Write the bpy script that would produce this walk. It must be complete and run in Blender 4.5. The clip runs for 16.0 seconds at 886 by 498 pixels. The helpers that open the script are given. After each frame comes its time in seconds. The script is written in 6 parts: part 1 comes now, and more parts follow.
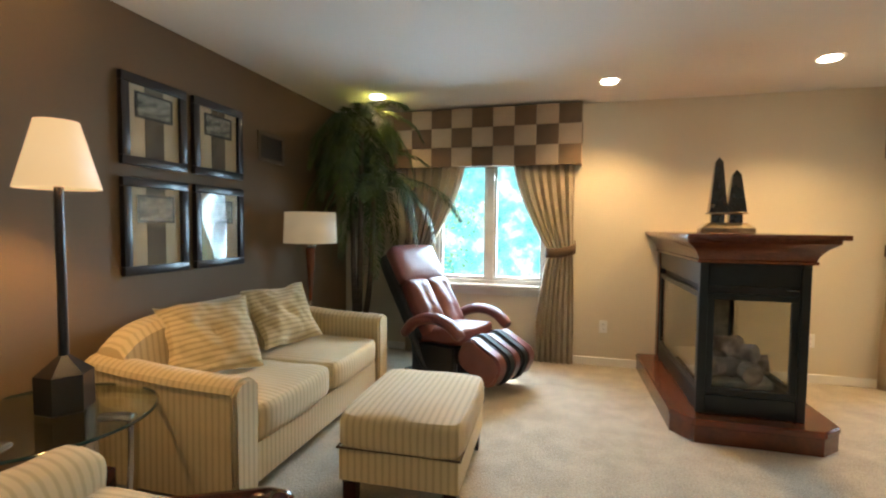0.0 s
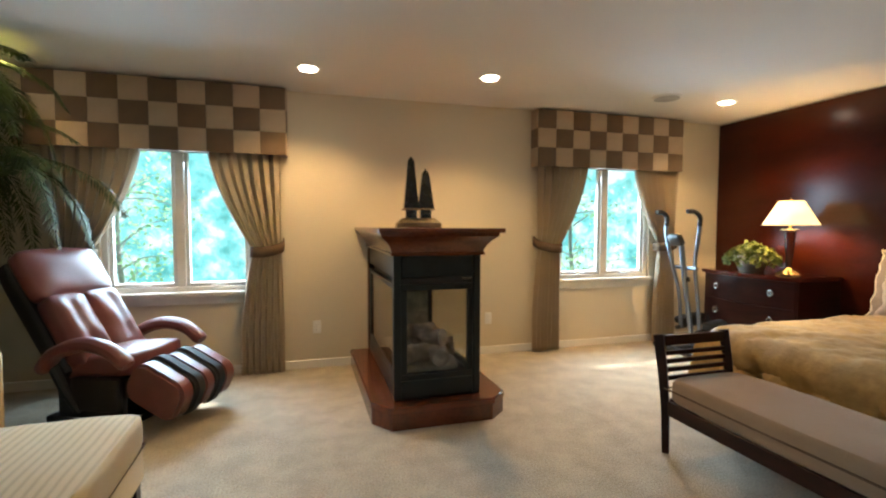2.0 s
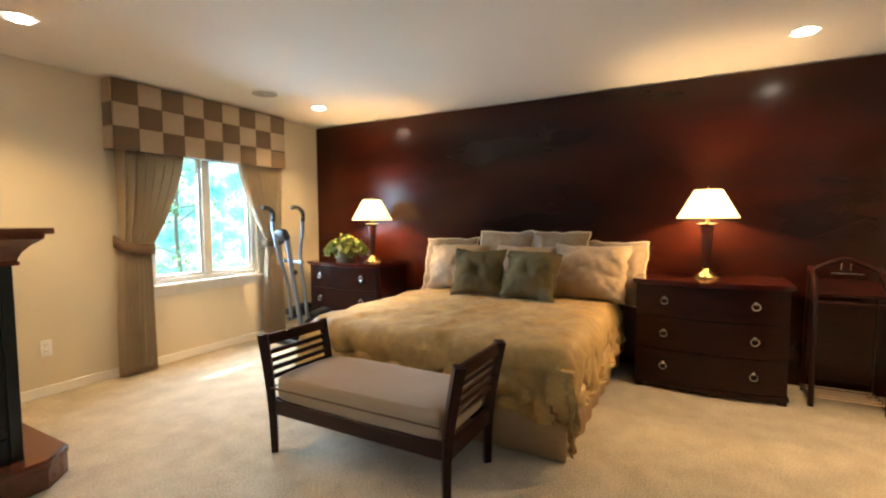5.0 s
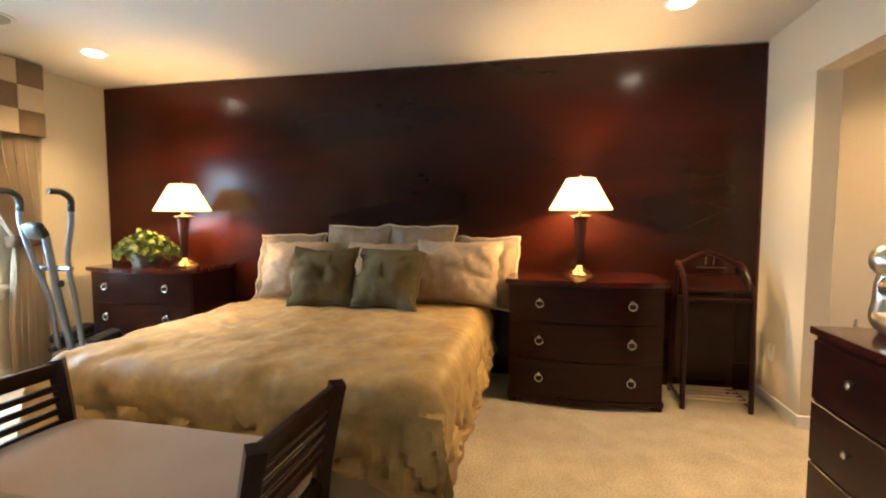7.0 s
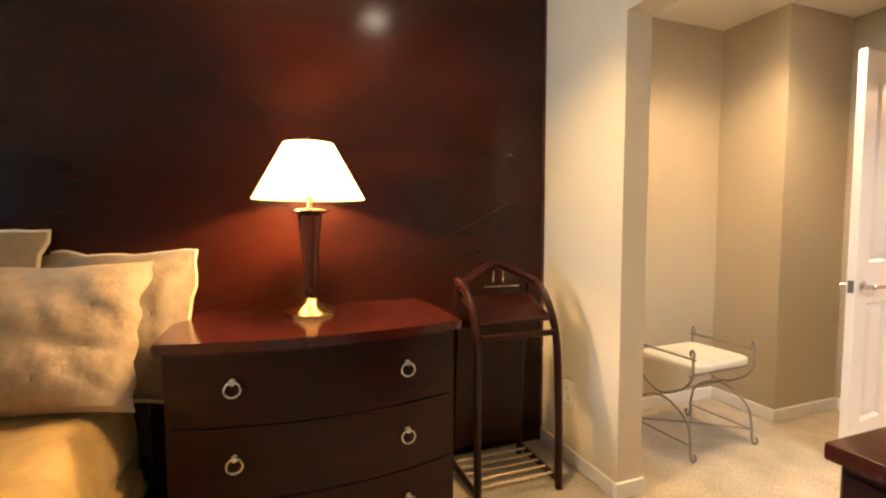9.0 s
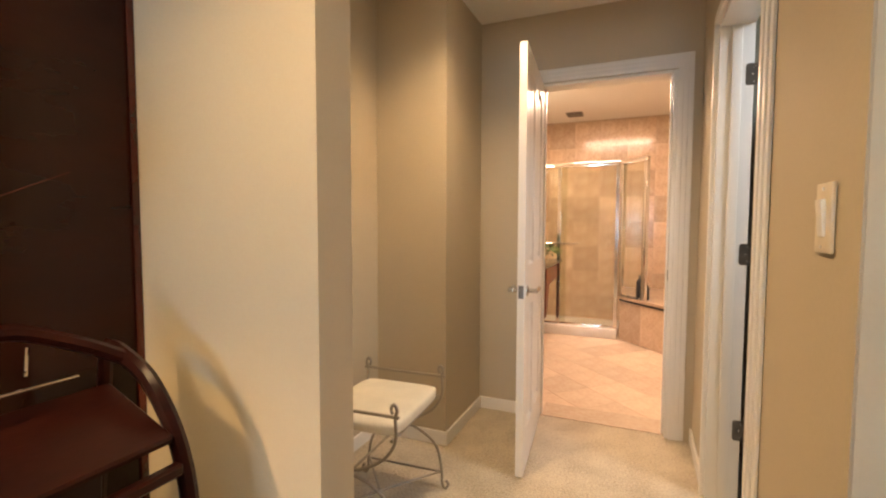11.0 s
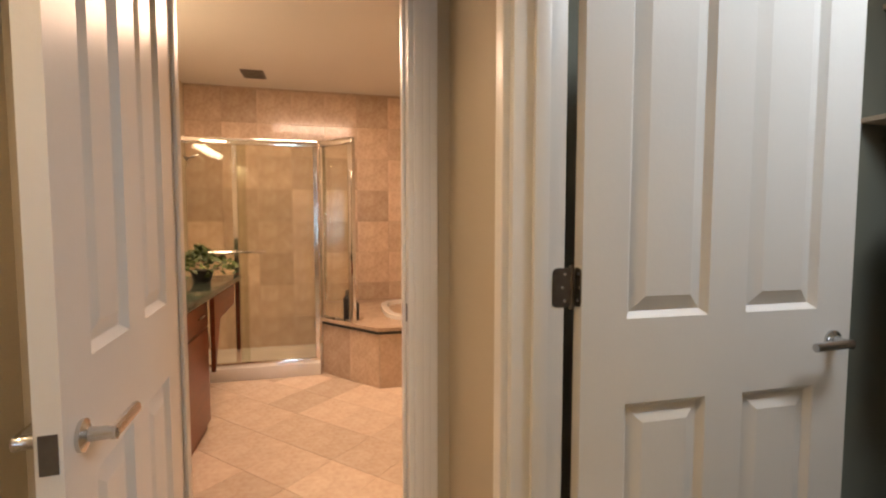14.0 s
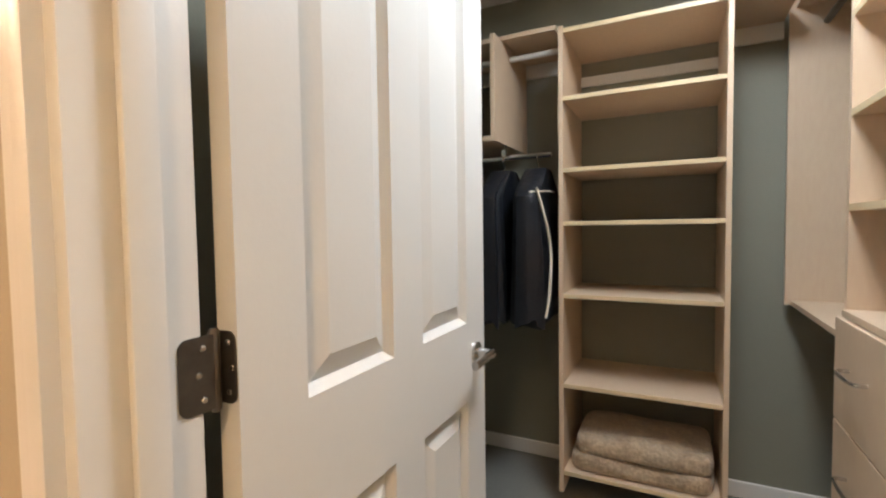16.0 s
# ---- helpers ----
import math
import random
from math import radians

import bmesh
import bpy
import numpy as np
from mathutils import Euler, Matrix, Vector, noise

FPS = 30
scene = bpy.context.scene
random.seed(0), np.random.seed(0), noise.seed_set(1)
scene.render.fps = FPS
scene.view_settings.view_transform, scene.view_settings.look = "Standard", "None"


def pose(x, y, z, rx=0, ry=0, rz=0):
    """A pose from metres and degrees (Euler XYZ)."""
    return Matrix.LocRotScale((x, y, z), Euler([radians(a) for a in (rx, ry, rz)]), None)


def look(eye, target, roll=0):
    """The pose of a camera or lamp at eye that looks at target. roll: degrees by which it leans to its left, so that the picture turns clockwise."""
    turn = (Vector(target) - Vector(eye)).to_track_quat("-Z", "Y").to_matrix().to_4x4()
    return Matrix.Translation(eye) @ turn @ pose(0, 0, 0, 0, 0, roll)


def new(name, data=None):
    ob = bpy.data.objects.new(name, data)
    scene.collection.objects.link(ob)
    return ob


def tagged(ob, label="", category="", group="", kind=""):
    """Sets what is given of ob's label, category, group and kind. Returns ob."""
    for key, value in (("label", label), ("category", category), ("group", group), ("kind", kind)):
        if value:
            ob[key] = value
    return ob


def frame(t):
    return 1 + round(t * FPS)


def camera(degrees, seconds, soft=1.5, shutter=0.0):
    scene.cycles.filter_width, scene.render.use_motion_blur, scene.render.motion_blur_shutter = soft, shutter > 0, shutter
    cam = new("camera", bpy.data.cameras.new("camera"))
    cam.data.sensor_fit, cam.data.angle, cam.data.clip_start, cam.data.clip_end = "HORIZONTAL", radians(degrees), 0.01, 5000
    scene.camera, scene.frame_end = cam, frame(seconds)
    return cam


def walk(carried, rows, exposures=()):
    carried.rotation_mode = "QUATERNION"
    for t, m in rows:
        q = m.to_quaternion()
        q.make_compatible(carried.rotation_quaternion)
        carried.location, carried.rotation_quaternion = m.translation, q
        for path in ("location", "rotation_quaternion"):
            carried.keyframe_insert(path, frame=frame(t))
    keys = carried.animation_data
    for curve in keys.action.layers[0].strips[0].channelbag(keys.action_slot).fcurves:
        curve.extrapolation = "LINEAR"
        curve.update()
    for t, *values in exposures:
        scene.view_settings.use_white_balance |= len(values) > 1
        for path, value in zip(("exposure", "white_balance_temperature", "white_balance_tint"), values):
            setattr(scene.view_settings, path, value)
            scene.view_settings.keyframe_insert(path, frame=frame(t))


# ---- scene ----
cam = camera(87.8, 16.0, soft=2.2)
# seconds, x, y, z, and the turns of pose()
ROWS = [
    (0.0, 0.005, 0.079, 1.295, 87.16, -0.53, 15.07),
    (0.5, 0.061, 0.116, 1.287, 87.25, -0.39, 10.54),
    (1.0, 0.144, 0.227, 1.275, 87.29, -0.31, 2.27),
    (1.5, 0.235, 0.280, 1.282, 87.14, -0.19, -6.85),
    (2.0, 0.294, 0.339, 1.279, 87.12, -0.11, -16.19),
    (2.5, 0.320, 0.395, 1.291, 86.88, -0.08, -26.43),
    (3.0, 0.340, 0.420, 1.294, 86.75, -0.01, -36.13),
    (3.5, 0.357, 0.419, 1.295, 86.71, 0.17, -45.43),
    (4.0, 0.372, 0.392, 1.303, 86.65, 0.31, -52.40),
    (6.5, 0.954, 0.480, 1.252, 86.04, 0.00, -71.96),
    (7.0, 1.221, 0.583, 1.235, 86.15, -0.02, -77.89),
    (7.5, 1.536, 0.635, 1.216, 86.35, 0.08, -86.82),
    (8.0, 1.939, 0.629, 1.206, 86.39, 0.06, -94.37),
    (8.5, 2.324, 0.577, 1.208, 86.51, 0.11, -101.40),
    (9.0, 2.698, 0.464, 1.209, 86.44, 0.06, -110.43),
    (9.5, 3.036, 0.345, 1.208, 86.52, -0.13, -121.35),
    (10.0, 3.296, 0.162, 1.201, 86.59, -0.15, -134.31),
    (12.5, 3.719, -0.481, 1.213, 86.75, -0.18, -176.99),
    (13.0, 3.737, -0.744, 1.234, 86.49, -0.15, -180.39),
    (13.5, 3.725, -1.076, 1.237, 86.40, 0.02, -186.22),
    (14.0, 3.682, -1.402, 1.224, 86.52, 0.00, -193.48),
    (14.5, 3.610, -1.653, 1.215, 86.76, 0.12, -204.18),
    (15.0, 3.524, -1.792, 1.222, 86.93, 0.25, -216.78),
    (15.5, 3.513, -1.858, 1.229, 87.44, 0.64, -230.15),
    (16.0, 3.517, -1.855, 1.238, 87.40, 0.83, -243.26),
]
walk(cam, [(t, pose(*row)) for t, *row in ROWS], [(0.0, 0.92), (0.5, 1.3), (1.0, 0.78), (1.5, 0.55), (2.5, 0.68), (3.0, 0.85), (4.0, 1.02), (6.5, 1.0), (7.5, 1.22), (8.5, 1.38), (9.0, 1.15), (9.5, 0.83), (10.2, 0.68), (12.5, 0.2), (13.0, 0.05), (13.5, -0.16), (14.0, -0.04), (14.5, 0.12), (15.0, 0.3), (16.0, 0.58)])

# ---- light ----
W = bpy.data.worlds.new("sky_world")
scene.world = W
W.use_nodes = True
wn = W.node_tree.nodes
sky = wn.new("ShaderNodeTexSky")
sky.sky_type = "NISHITA"
sky.sun_disc = False
sky.sun_elevation, sky.sun_rotation = radians(50), radians(8)
wn["Background"].inputs["Strength"].default_value = 0.10
W.node_tree.links.new(sky.outputs["Color"], wn["Background"].inputs["Color"])


def lamp(kind, name, m, power, colour, **kw):
    d = bpy.data.lights.new(name, kind)
    d.energy, d.color = power, colour
    for k, v in kw.items():
        if k == "size":
            d.size = v
        elif k == "shape":
            d.shape = v
        elif k == "size_y":
            d.size_y = v
        elif k == "soft":
            d.shadow_soft_size = v
        elif k == "spot":
            d.spot_size = v
        elif k == "blend":
            d.spot_blend = v
        elif k == "spread":
            d.spread = v
        elif k == "angle":
            d.angle = v
    ob = new(name, d)
    ob.matrix_world = m
    return ob


WARM = (1.0, 0.62, 0.27)
SOFTWARM = (1.0, 0.66, 0.30)
sun_way = Vector((0.14, 1.0, 1.2))
lamp("SUN", "sun", look(sun_way * 10, (0, 0, 0)), 5.0, (1.0, 0.95, 0.86), angle=radians(0.5))
# daylight in the two window openings
for wx in (-0.73, 3.33):
    lamp("AREA", "window_daylight", look((wx, 4.86, 1.30), (wx, 3.0, 0.45)), 64, (0.54, 0.77, 1.0), shape="RECTANGLE", size=1.15, size_y=1.15, spread=radians(145))
# recessed ceiling lamps
DOWNLIGHTS = [(-1.644, 3.93), (0.30, 3.94), (1.67, 3.76), (4.06, 3.80), (4.10, -0.16)]
HALL_LIGHTS = [(4.22, -1.85)]
for lx, ly in DOWNLIGHTS:
    lamp("SPOT", "downlight_beam", look((lx, ly, 2.415), (lx, ly, 0)), 60, SOFTWARM, soft=0.05, spot=radians(125), blend=0.7)
for lx, ly in HALL_LIGHTS:
    lamp("SPOT", "downlight_beam", look((lx, ly, 2.415), (lx, ly, 0)), 58, (1.0, 0.67, 0.37), soft=0.05, spot=radians(140), blend=0.8)
lamp("AREA", "bath_light", look((3.9, -4.4, 2.38), (3.9, -4.4, 0)), 46, (1.0, 0.66, 0.46), shape="RECTANGLE", size=0.9, size_y=0.6)
lamp("AREA", "closet_light", look((2.3, -1.75, 2.38), (2.3, -1.75, 0)), 19, (0.83, 0.91, 1.0), shape="RECTANGLE", size=0.6, size_y=0.3)

# ---- materials ----


def mat(name, c1, c2=None, rough=0.6, scale=8.0, bump=0.0, bscale=60.0, metal=0.0, stretch=(1, 1, 1), coat=0.0, sheen=0.0, spec=0.5, fine=0.12):
    """Two tones mixed by a broad noise, a fine grain over it, and a bump."""
    m = bpy.data.materials.new(name)
    m.use_nodes = True
    n, l = m.node_tree.nodes, m.node_tree.links
    b = n["Principled BSDF"]
    tc = n.new("ShaderNodeTexCoord")
    mp = n.new("ShaderNodeMapping")
    mp.inputs["Scale"].default_value = stretch
    l.new(tc.outputs["Object"], mp.inputs["Vector"])
    a = n.new("ShaderNodeTexNoise")
    a.inputs["Scale"].default_value, a.inputs["Detail"].default_value = scale, 4
    g = n.new("ShaderNodeTexNoise")
    g.inputs["Scale"].default_value, g.inputs["Detail"].default_value = bscale, 3
    for q in (a, g):
        l.new(mp.outputs["Vector"], q.inputs["Vector"])
    r = n.new("ShaderNodeValToRGB")
    r.color_ramp.elements[0].position, r.color_ramp.elements[1].position = 0.32, 0.68
    c2 = c2 or tuple(v * 0.82 for v in c1)
    r.color_ramp.elements[0].color, r.color_ramp.elements[1].color = (*c2, 1), (*c1, 1)
    l.new(a.outputs["Fac"], r.inputs["Fac"])
    mx = n.new("ShaderNodeMix")
    mx.data_type, mx.blend_type = "RGBA", "OVERLAY"
    mx.inputs[0].default_value = fine
    l.new(r.outputs["Color"], mx.inputs[6])
    l.new(g.outputs["Fac"], mx.inputs[7])
    l.new(mx.outputs[2], b.inputs["Base Color"])
    b.inputs["Roughness"].default_value, b.inputs["Metallic"].default_value = rough, metal
    b.inputs["Coat Weight"].default_value, b.inputs["Sheen Weight"].default_value = coat, sheen
    b.inputs["Specular IOR Level"].default_value = spec
    if bump:
        bp = n.new("ShaderNodeBump")
        bp.inputs["Strength"].default_value, bp.inputs["Distance"].default_value = bump, 0.01
        l.new(g.outputs["Fac"], bp.inputs["Height"])
        l.new(bp.outputs["Normal"], b.inputs["Normal"])
    return m


def striped(name, c1, c2, period, axis, rough=0.85, bump=0.3):
    """A woven cloth with soft uneven stripes along one axis of the object."""
    m = mat(name, c1, c1, rough, 6, bump, 350, sheen=0.25)
    n, l = m.node_tree.nodes, m.node_tree.links
    b = n["Principled BSDF"]
    tc = n.new("ShaderNodeTexCoord")
    w = n.new("ShaderNodeTexWave")
    w.wave_type, w.bands_direction = "BANDS", axis
    w.inputs["Scale"].default_value = 0.314 / period
    w.inputs["Distortion"].default_value, w.inputs["Detail"].default_value, w.inputs["Detail Scale"].default_value = 0.6, 2, 3
    l.new(tc.outputs["Object"], w.inputs["Vector"])
    r = n.new("ShaderNodeValToRGB")
    r.color_ramp.elements[0].position, r.color_ramp.elements[1].position = 0.1, 0.5
    r.color_ramp.elements[0].color, r.color_ramp.elements[1].color = (*c2, 1), (*c1, 1)
    l.new(w.outputs["Fac"], r.inputs["Fac"])
    l.new(r.outputs["Color"], b.inputs["Base Color"])
    return m


def glow(name, colour, strength, base=(0.8, 0.75, 0.65)):
    m = bpy.data.materials.new(name)
    m.use_nodes = True
    b = m.node_tree.nodes["Principled BSDF"]
    b.inputs["Base Color"].default_value = (*base, 1)
    b.inputs["Emission Color"].default_value, b.inputs["Emission Strength"].default_value = (*colour, 1), strength
    return m


def glass(name, tint=(1, 1, 1), rough=0.0, ior=1.45):
    m = bpy.data.materials.new(name)
    m.use_nodes = True
    n, l = m.node_tree.nodes, m.node_tree.links
    out = n["Material Output"]
    t = n.new("ShaderNodeBsdfTransparent")
    t.inputs["Color"].default_value = (*tint, 1)
    g = n.new("ShaderNodeBsdfGlossy")
    g.inputs["Roughness"].default_value = rough
    f = n.new("ShaderNodeLayerWeight")
    f.inputs["Blend"].default_value = 0.5
    w = n.new("ShaderNodeMath")
    w.operation = "POWER"
    w.inputs[1].default_value = 4.0
    l.new(f.outputs["Facing"], w.inputs[0])
    k = n.new("ShaderNodeMapRange")
    k.inputs["To Min"].default_value, k.inputs["To Max"].default_value = 0.03, 0.9
    l.new(w.outputs["Value"], k.inputs["Value"])
    x = n.new("ShaderNodeMixShader")
    l.new(k.outputs["Result"], x.inputs["Fac"])
    l.new(t.outputs["BSDF"], x.inputs[1])
    l.new(g.outputs["BSDF"], x.inputs[2])
    l.new(x.outputs["Shader"], out.inputs["Surface"])
    return m


M = {
    "wall": mat("beige_paint", (0.66, 0.58, 0.44), (0.63, 0.55, 0.42), 0.75, 1.5, 0.03, 140, fine=0.05),
    "taupe": mat("taupe_paint", (0.180, 0.113, 0.055), (0.160, 0.100, 0.048), 0.7, 1.3, 0.03, 140, fine=0.05),
    # The bedroom's beige paint again, with the passage's shade put into the colour.
    "hall": mat("shaded_beige_paint", (0.50, 0.43, 0.315), (0.475, 0.41, 0.30), 0.7, 1.3, 0.03, 140, fine=0.05),
    "closetwall": mat("grey_green_paint", (0.27, 0.265, 0.21), (0.25, 0.245, 0.19), 0.75, 1.3, 0.08, 140, fine=0.05),
    "ceiling": mat("ceiling_paint", (0.79, 0.76, 0.71), (0.765, 0.735, 0.685), 0.9, 1.2, 0.15, 220, fine=0.06),
    "carpet": mat("cream_carpet", (0.58, 0.50, 0.37), (0.44, 0.37, 0.265), 0.97, 6, 1.0, 95, sheen=0.2, fine=0.6),
    "closetcarpet": mat("grey_carpet", (0.33, 0.32, 0.28), (0.28, 0.27, 0.24), 0.97, 2.2, 0.9, 260, fine=0.35),
    "white": mat("white_paint", (0.80, 0.78, 0.74), (0.77, 0.75, 0.71), 0.35, 2, 0.03, 90, fine=0.04),
    "frame": mat("window_paint", (0.74, 0.70, 0.63), None, 0.45, 5, 0.03, 90, fine=0.05),
    "mahogany": mat("mahogany_panel", (0.050, 0.0082, 0.0036), (0.0095, 0.0036, 0.0029), 0.2, 1.1, 0.0, 30, stretch=(1, 0.5, 1.7), coat=0.0, fine=0.12, spec=0.27),
    "darkwood": mat("espresso_wood", (0.031, 0.0064, 0.0046), (0.015, 0.0040, 0.0032), 0.28, 5, 0.03, 40, stretch=(1, 1, 6), coat=0.0, fine=0.3, spec=0.25),
    "topwood": mat("red_brown_wood", (0.070, 0.011, 0.007), (0.032, 0.006, 0.0045), 0.14, 4, 0.03, 40, stretch=(6, 1, 1), coat=0.15, fine=0.3),
    "cherry": mat("cherry_wood", (0.16, 0.040, 0.014), (0.10, 0.024, 0.010), 0.25, 5, 0.04, 40, stretch=(1, 5, 1), coat=0.3, fine=0.3),
    "iron": mat("black_iron", (0.018, 0.022, 0.022), (0.012, 0.015, 0.015), 0.38, 9, 0.05, 120, metal=0.3, fine=0.2),
    "linen": mat("tan_linen", (0.42, 0.31, 0.20), (0.36, 0.26, 0.17), 0.9, 4, 0.35, 320, sheen=0.3, fine=0.3),
    "benchcloth": mat("taupe_cloth", (0.36, 0.25, 0.16), (0.32, 0.22, 0.14), 0.9, 4, 0.35, 320, sheen=0.3, fine=0.3),
    "spread": mat("gold_bedspread", (0.52, 0.335, 0.115), (0.34, 0.21, 0.065), 0.55, 7, 0.5, 22, sheen=0.08, fine=0.25),
    "skirt": mat("bed_skirt_cloth", (0.55, 0.38, 0.22), None, 0.85, 5, 0.2, 300, fine=0.2),
    "pillow": mat("sand_pillow", (0.42, 0.30, 0.19), (0.34, 0.24, 0.15), 0.6, 5, 0.4, 24, sheen=0.08, fine=0.3),
    "euro": mat("grey_tan_pillow", (0.225, 0.165, 0.105), (0.185, 0.135, 0.085), 0.65, 5, 0.4, 22, sheen=0.05, fine=0.3),
    "piping": mat("cream_piping", (0.74, 0.62, 0.42), None, 0.8, 9, 0.2, 300),
    "green": mat("olive_velvet", (0.135, 0.105, 0.050), (0.085, 0.066, 0.030), 0.9, 6, 0.2, 100, sheen=0.0, spec=0.2, fine=0.3),
    "sofastripe": striped("cream_stripe_y", (0.66, 0.50, 0.26), (0.53, 0.385, 0.19), 0.034, "Y"),
    "sofastripex": striped("cream_stripe_x", (0.66, 0.50, 0.26), (0.53, 0.385, 0.19), 0.034, "X"),
    "sofastripez": striped("cream_stripe_z", (0.66, 0.50, 0.26), (0.48, 0.35, 0.17), 0.03, "Z"),
    "leather": mat("burgundy_leather", (0.19, 0.060, 0.052), (0.14, 0.042, 0.038), 0.32, 6, 0.25, 140, fine=0.2),
    "plastic": mat("black_plastic", (0.012, 0.012, 0.013), None, 0.4, 9, 0.05, 200),
    "rubber": mat("black_rubber", (0.010, 0.010, 0.010), None, 0.7, 9, 0.1, 200),
    "steel": mat("brushed_steel", (0.62, 0.61, 0.60), (0.55, 0.54, 0.53), 0.25, 6, 0.02, 200, metal=1.0),
    "chrome": mat("chrome", (0.80, 0.78, 0.76), (0.76, 0.74, 0.72), 0.10, 6, 0.0, 200, metal=1.0),
    "silver": mat("silver_leaf", (0.80, 0.74, 0.64), (0.66, 0.60, 0.50), 0.33, 12, 0.04, 60, metal=1.0, fine=0.3),
    "brass": mat("brass", (0.75, 0.55, 0.24), (0.65, 0.46, 0.2), 0.22, 8, 0.02, 100, metal=1.0),
    "bluegrey": mat("silver_blue_tube", (0.22, 0.26, 0.33), None, 0.28, 6, 0.02, 100, metal=0.8),
    "hinge": mat("aged_nickel", (0.20, 0.18, 0.16), (0.15, 0.135, 0.12), 0.38, 20, 0.05, 100, metal=0.9),
    "drape": mat("beige_drape", (0.44, 0.345, 0.235), (0.39, 0.30, 0.20), 0.85, 4, 0.25, 350, sheen=0.3, fine=0.2),
    "tie": mat("brown_cloth", (0.14, 0.085, 0.05), (0.11, 0.07, 0.04), 0.9, 6, 0.3, 300, fine=0.3),
    "chk_dark": mat("brown_check_cloth", (0.165, 0.105, 0.060), (0.13, 0.085, 0.05), 0.85, 6, 0.35, 260, sheen=0.2, fine=0.3),
    "chk_light": mat("sand_check_cloth", (0.47, 0.36, 0.25), (0.42, 0.32, 0.22), 0.85, 6, 0.35, 260, sheen=0.2, fine=0.3),
    "matboard": mat("cream_mat", (0.62, 0.48, 0.32), (0.56, 0.43, 0.28), 0.9, 8, 0.1, 200),
    "matdark": mat("taupe_mat", (0.17, 0.125, 0.085), None, 0.9, 8, 0.1, 200),
    "print": mat("faded_landscape_print", (0.42, 0.38, 0.30), (0.06, 0.06, 0.05), 0.7, 22, 0.0, 90, stretch=(1, 1, 2.2), fine=0.4),
    "blackframe": mat("black_frame", (0.016, 0.010, 0.008), None, 0.3, 8, 0.05, 90, coat=0.2),
    "leaf": mat("palm_leaf", (0.085, 0.120, 0.016), (0.026, 0.046, 0.009), 0.6, 9, 0.1, 90, fine=0.3),
    "ivy": mat("ivy_leaf", (0.20, 0.22, 0.045), (0.07, 0.11, 0.02), 0.5, 30, 0.1, 90, fine=0.3),
    "trunk": mat("palm_trunk", (0.10, 0.065, 0.04), (0.06, 0.04, 0.025), 0.9, 14, 0.6, 60, stretch=(1, 1, 4)),
    "melamine": mat("maple_melamine", (0.66, 0.50, 0.35), (0.62, 0.465, 0.32), 0.42, 3, 0.02, 60, stretch=(1, 1, 0.3), fine=0.08),
    "edge": mat("shelf_edge_band", (0.72, 0.56, 0.34), None, 0.4, 5, 0.02, 60, fine=0.08),
    "fleece": mat("cream_fleece", (0.55, 0.42, 0.28), (0.36, 0.26, 0.17), 0.95, 16, 1.0, 70, sheen=0.4, fine=0.5),
    "garment": mat("black_garment", (0.012, 0.014, 0.019), (0.006, 0.007, 0.010), 0.42, 6, 0.6, 22),
    "granite": mat("dark_granite", (0.06, 0.075, 0.05), (0.015, 0.02, 0.014), 0.12, 60, 0.0, 300, fine=0.6),
    "vanity": mat("vanity_cherry", (0.20, 0.050, 0.018), (0.14, 0.034, 0.013), 0.3, 5, 0.03, 40, stretch=(1, 1, 5), fine=0.3),
    "tub": mat("white_acrylic", (0.82, 0.78, 0.72), None, 0.15, 4, 0.0, 50, fine=0.03),
    "black": mat("matte_black", (0.012, 0.012, 0.012), None, 0.5, 9, 0.05, 90),
    "grout": mat("grout", (0.44, 0.33, 0.24), None, 0.9, 20, 0.2, 200),
    "log": mat("ceramic_log", (0.42, 0.32, 0.25), (0.16, 0.11, 0.08), 0.9, 12, 0.7, 50, fine=0.5),
    "ash": mat("ash_bed", (0.32, 0.29, 0.24), (0.2, 0.18, 0.15), 0.95, 14, 0.8, 60, fine=0.5),
    "obelisk": mat("dark_marble", (0.03, 0.03, 0.026), (0.012, 0.012, 0.010), 0.12, 12, 0.0, 60, coat=0.3, fine=0.4),
    "seatwhite": mat("cream_vinyl", (0.78, 0.73, 0.60), None, 0.55, 5, 0.1, 100, fine=0.1),
    "wroughtiron": mat("pewter_iron", (0.40, 0.36, 0.30), None, 0.45, 12, 0.1, 120, metal=0.8),
    "blueplate": mat("switch_plate", (0.74, 0.66, 0.52), None, 0.4, 8, 0.0, 60, fine=0.03),
    "pane": glass("window_glass", (0.97, 0.99, 0.98)),
    "fireglass": glass("fire_glass", (0.93, 0.93, 0.90)),
    "tableglass": glass("green_table_glass", (0.84, 0.90, 0.85)),
    "showerglass": glass("shower_glass", (0.93, 0.945, 0.89)),
    "mirror": mat("mirror", (0.85, 0.86, 0.85), (0.85, 0.86, 0.85), 0.02, 3, 0.0, 50, metal=1.0, fine=0.0),
    "glassedge": mat("glass_edge", (0.02, 0.05, 0.04), None, 0.08, 3, 0.0, 50, coat=0.5),
    "bulb": glow("lamp_glow", (1.0, 0.86, 0.66), 22),
    "vanitybulb": glow("vanity_bulb_glow", (1.0, 0.72, 0.46), 45),
    "shade_on": glow("lit_lamp_shade", (1.0, 0.66, 0.27), 1.5),
    "antique": mat("antique_bronze", (0.34, 0.27, 0.17), (0.20, 0.15, 0.09), 0.35, 14, 0.05, 80, metal=0.8, fine=0.3),
    "shade_low": glow("softly_lit_shade", (1.0, 0.62, 0.27), 0.36),
    "shade_dim": glow("dim_lamp_shade", (1.0, 0.72, 0.42), 0.10, (0.72, 0.64, 0.5)),
}


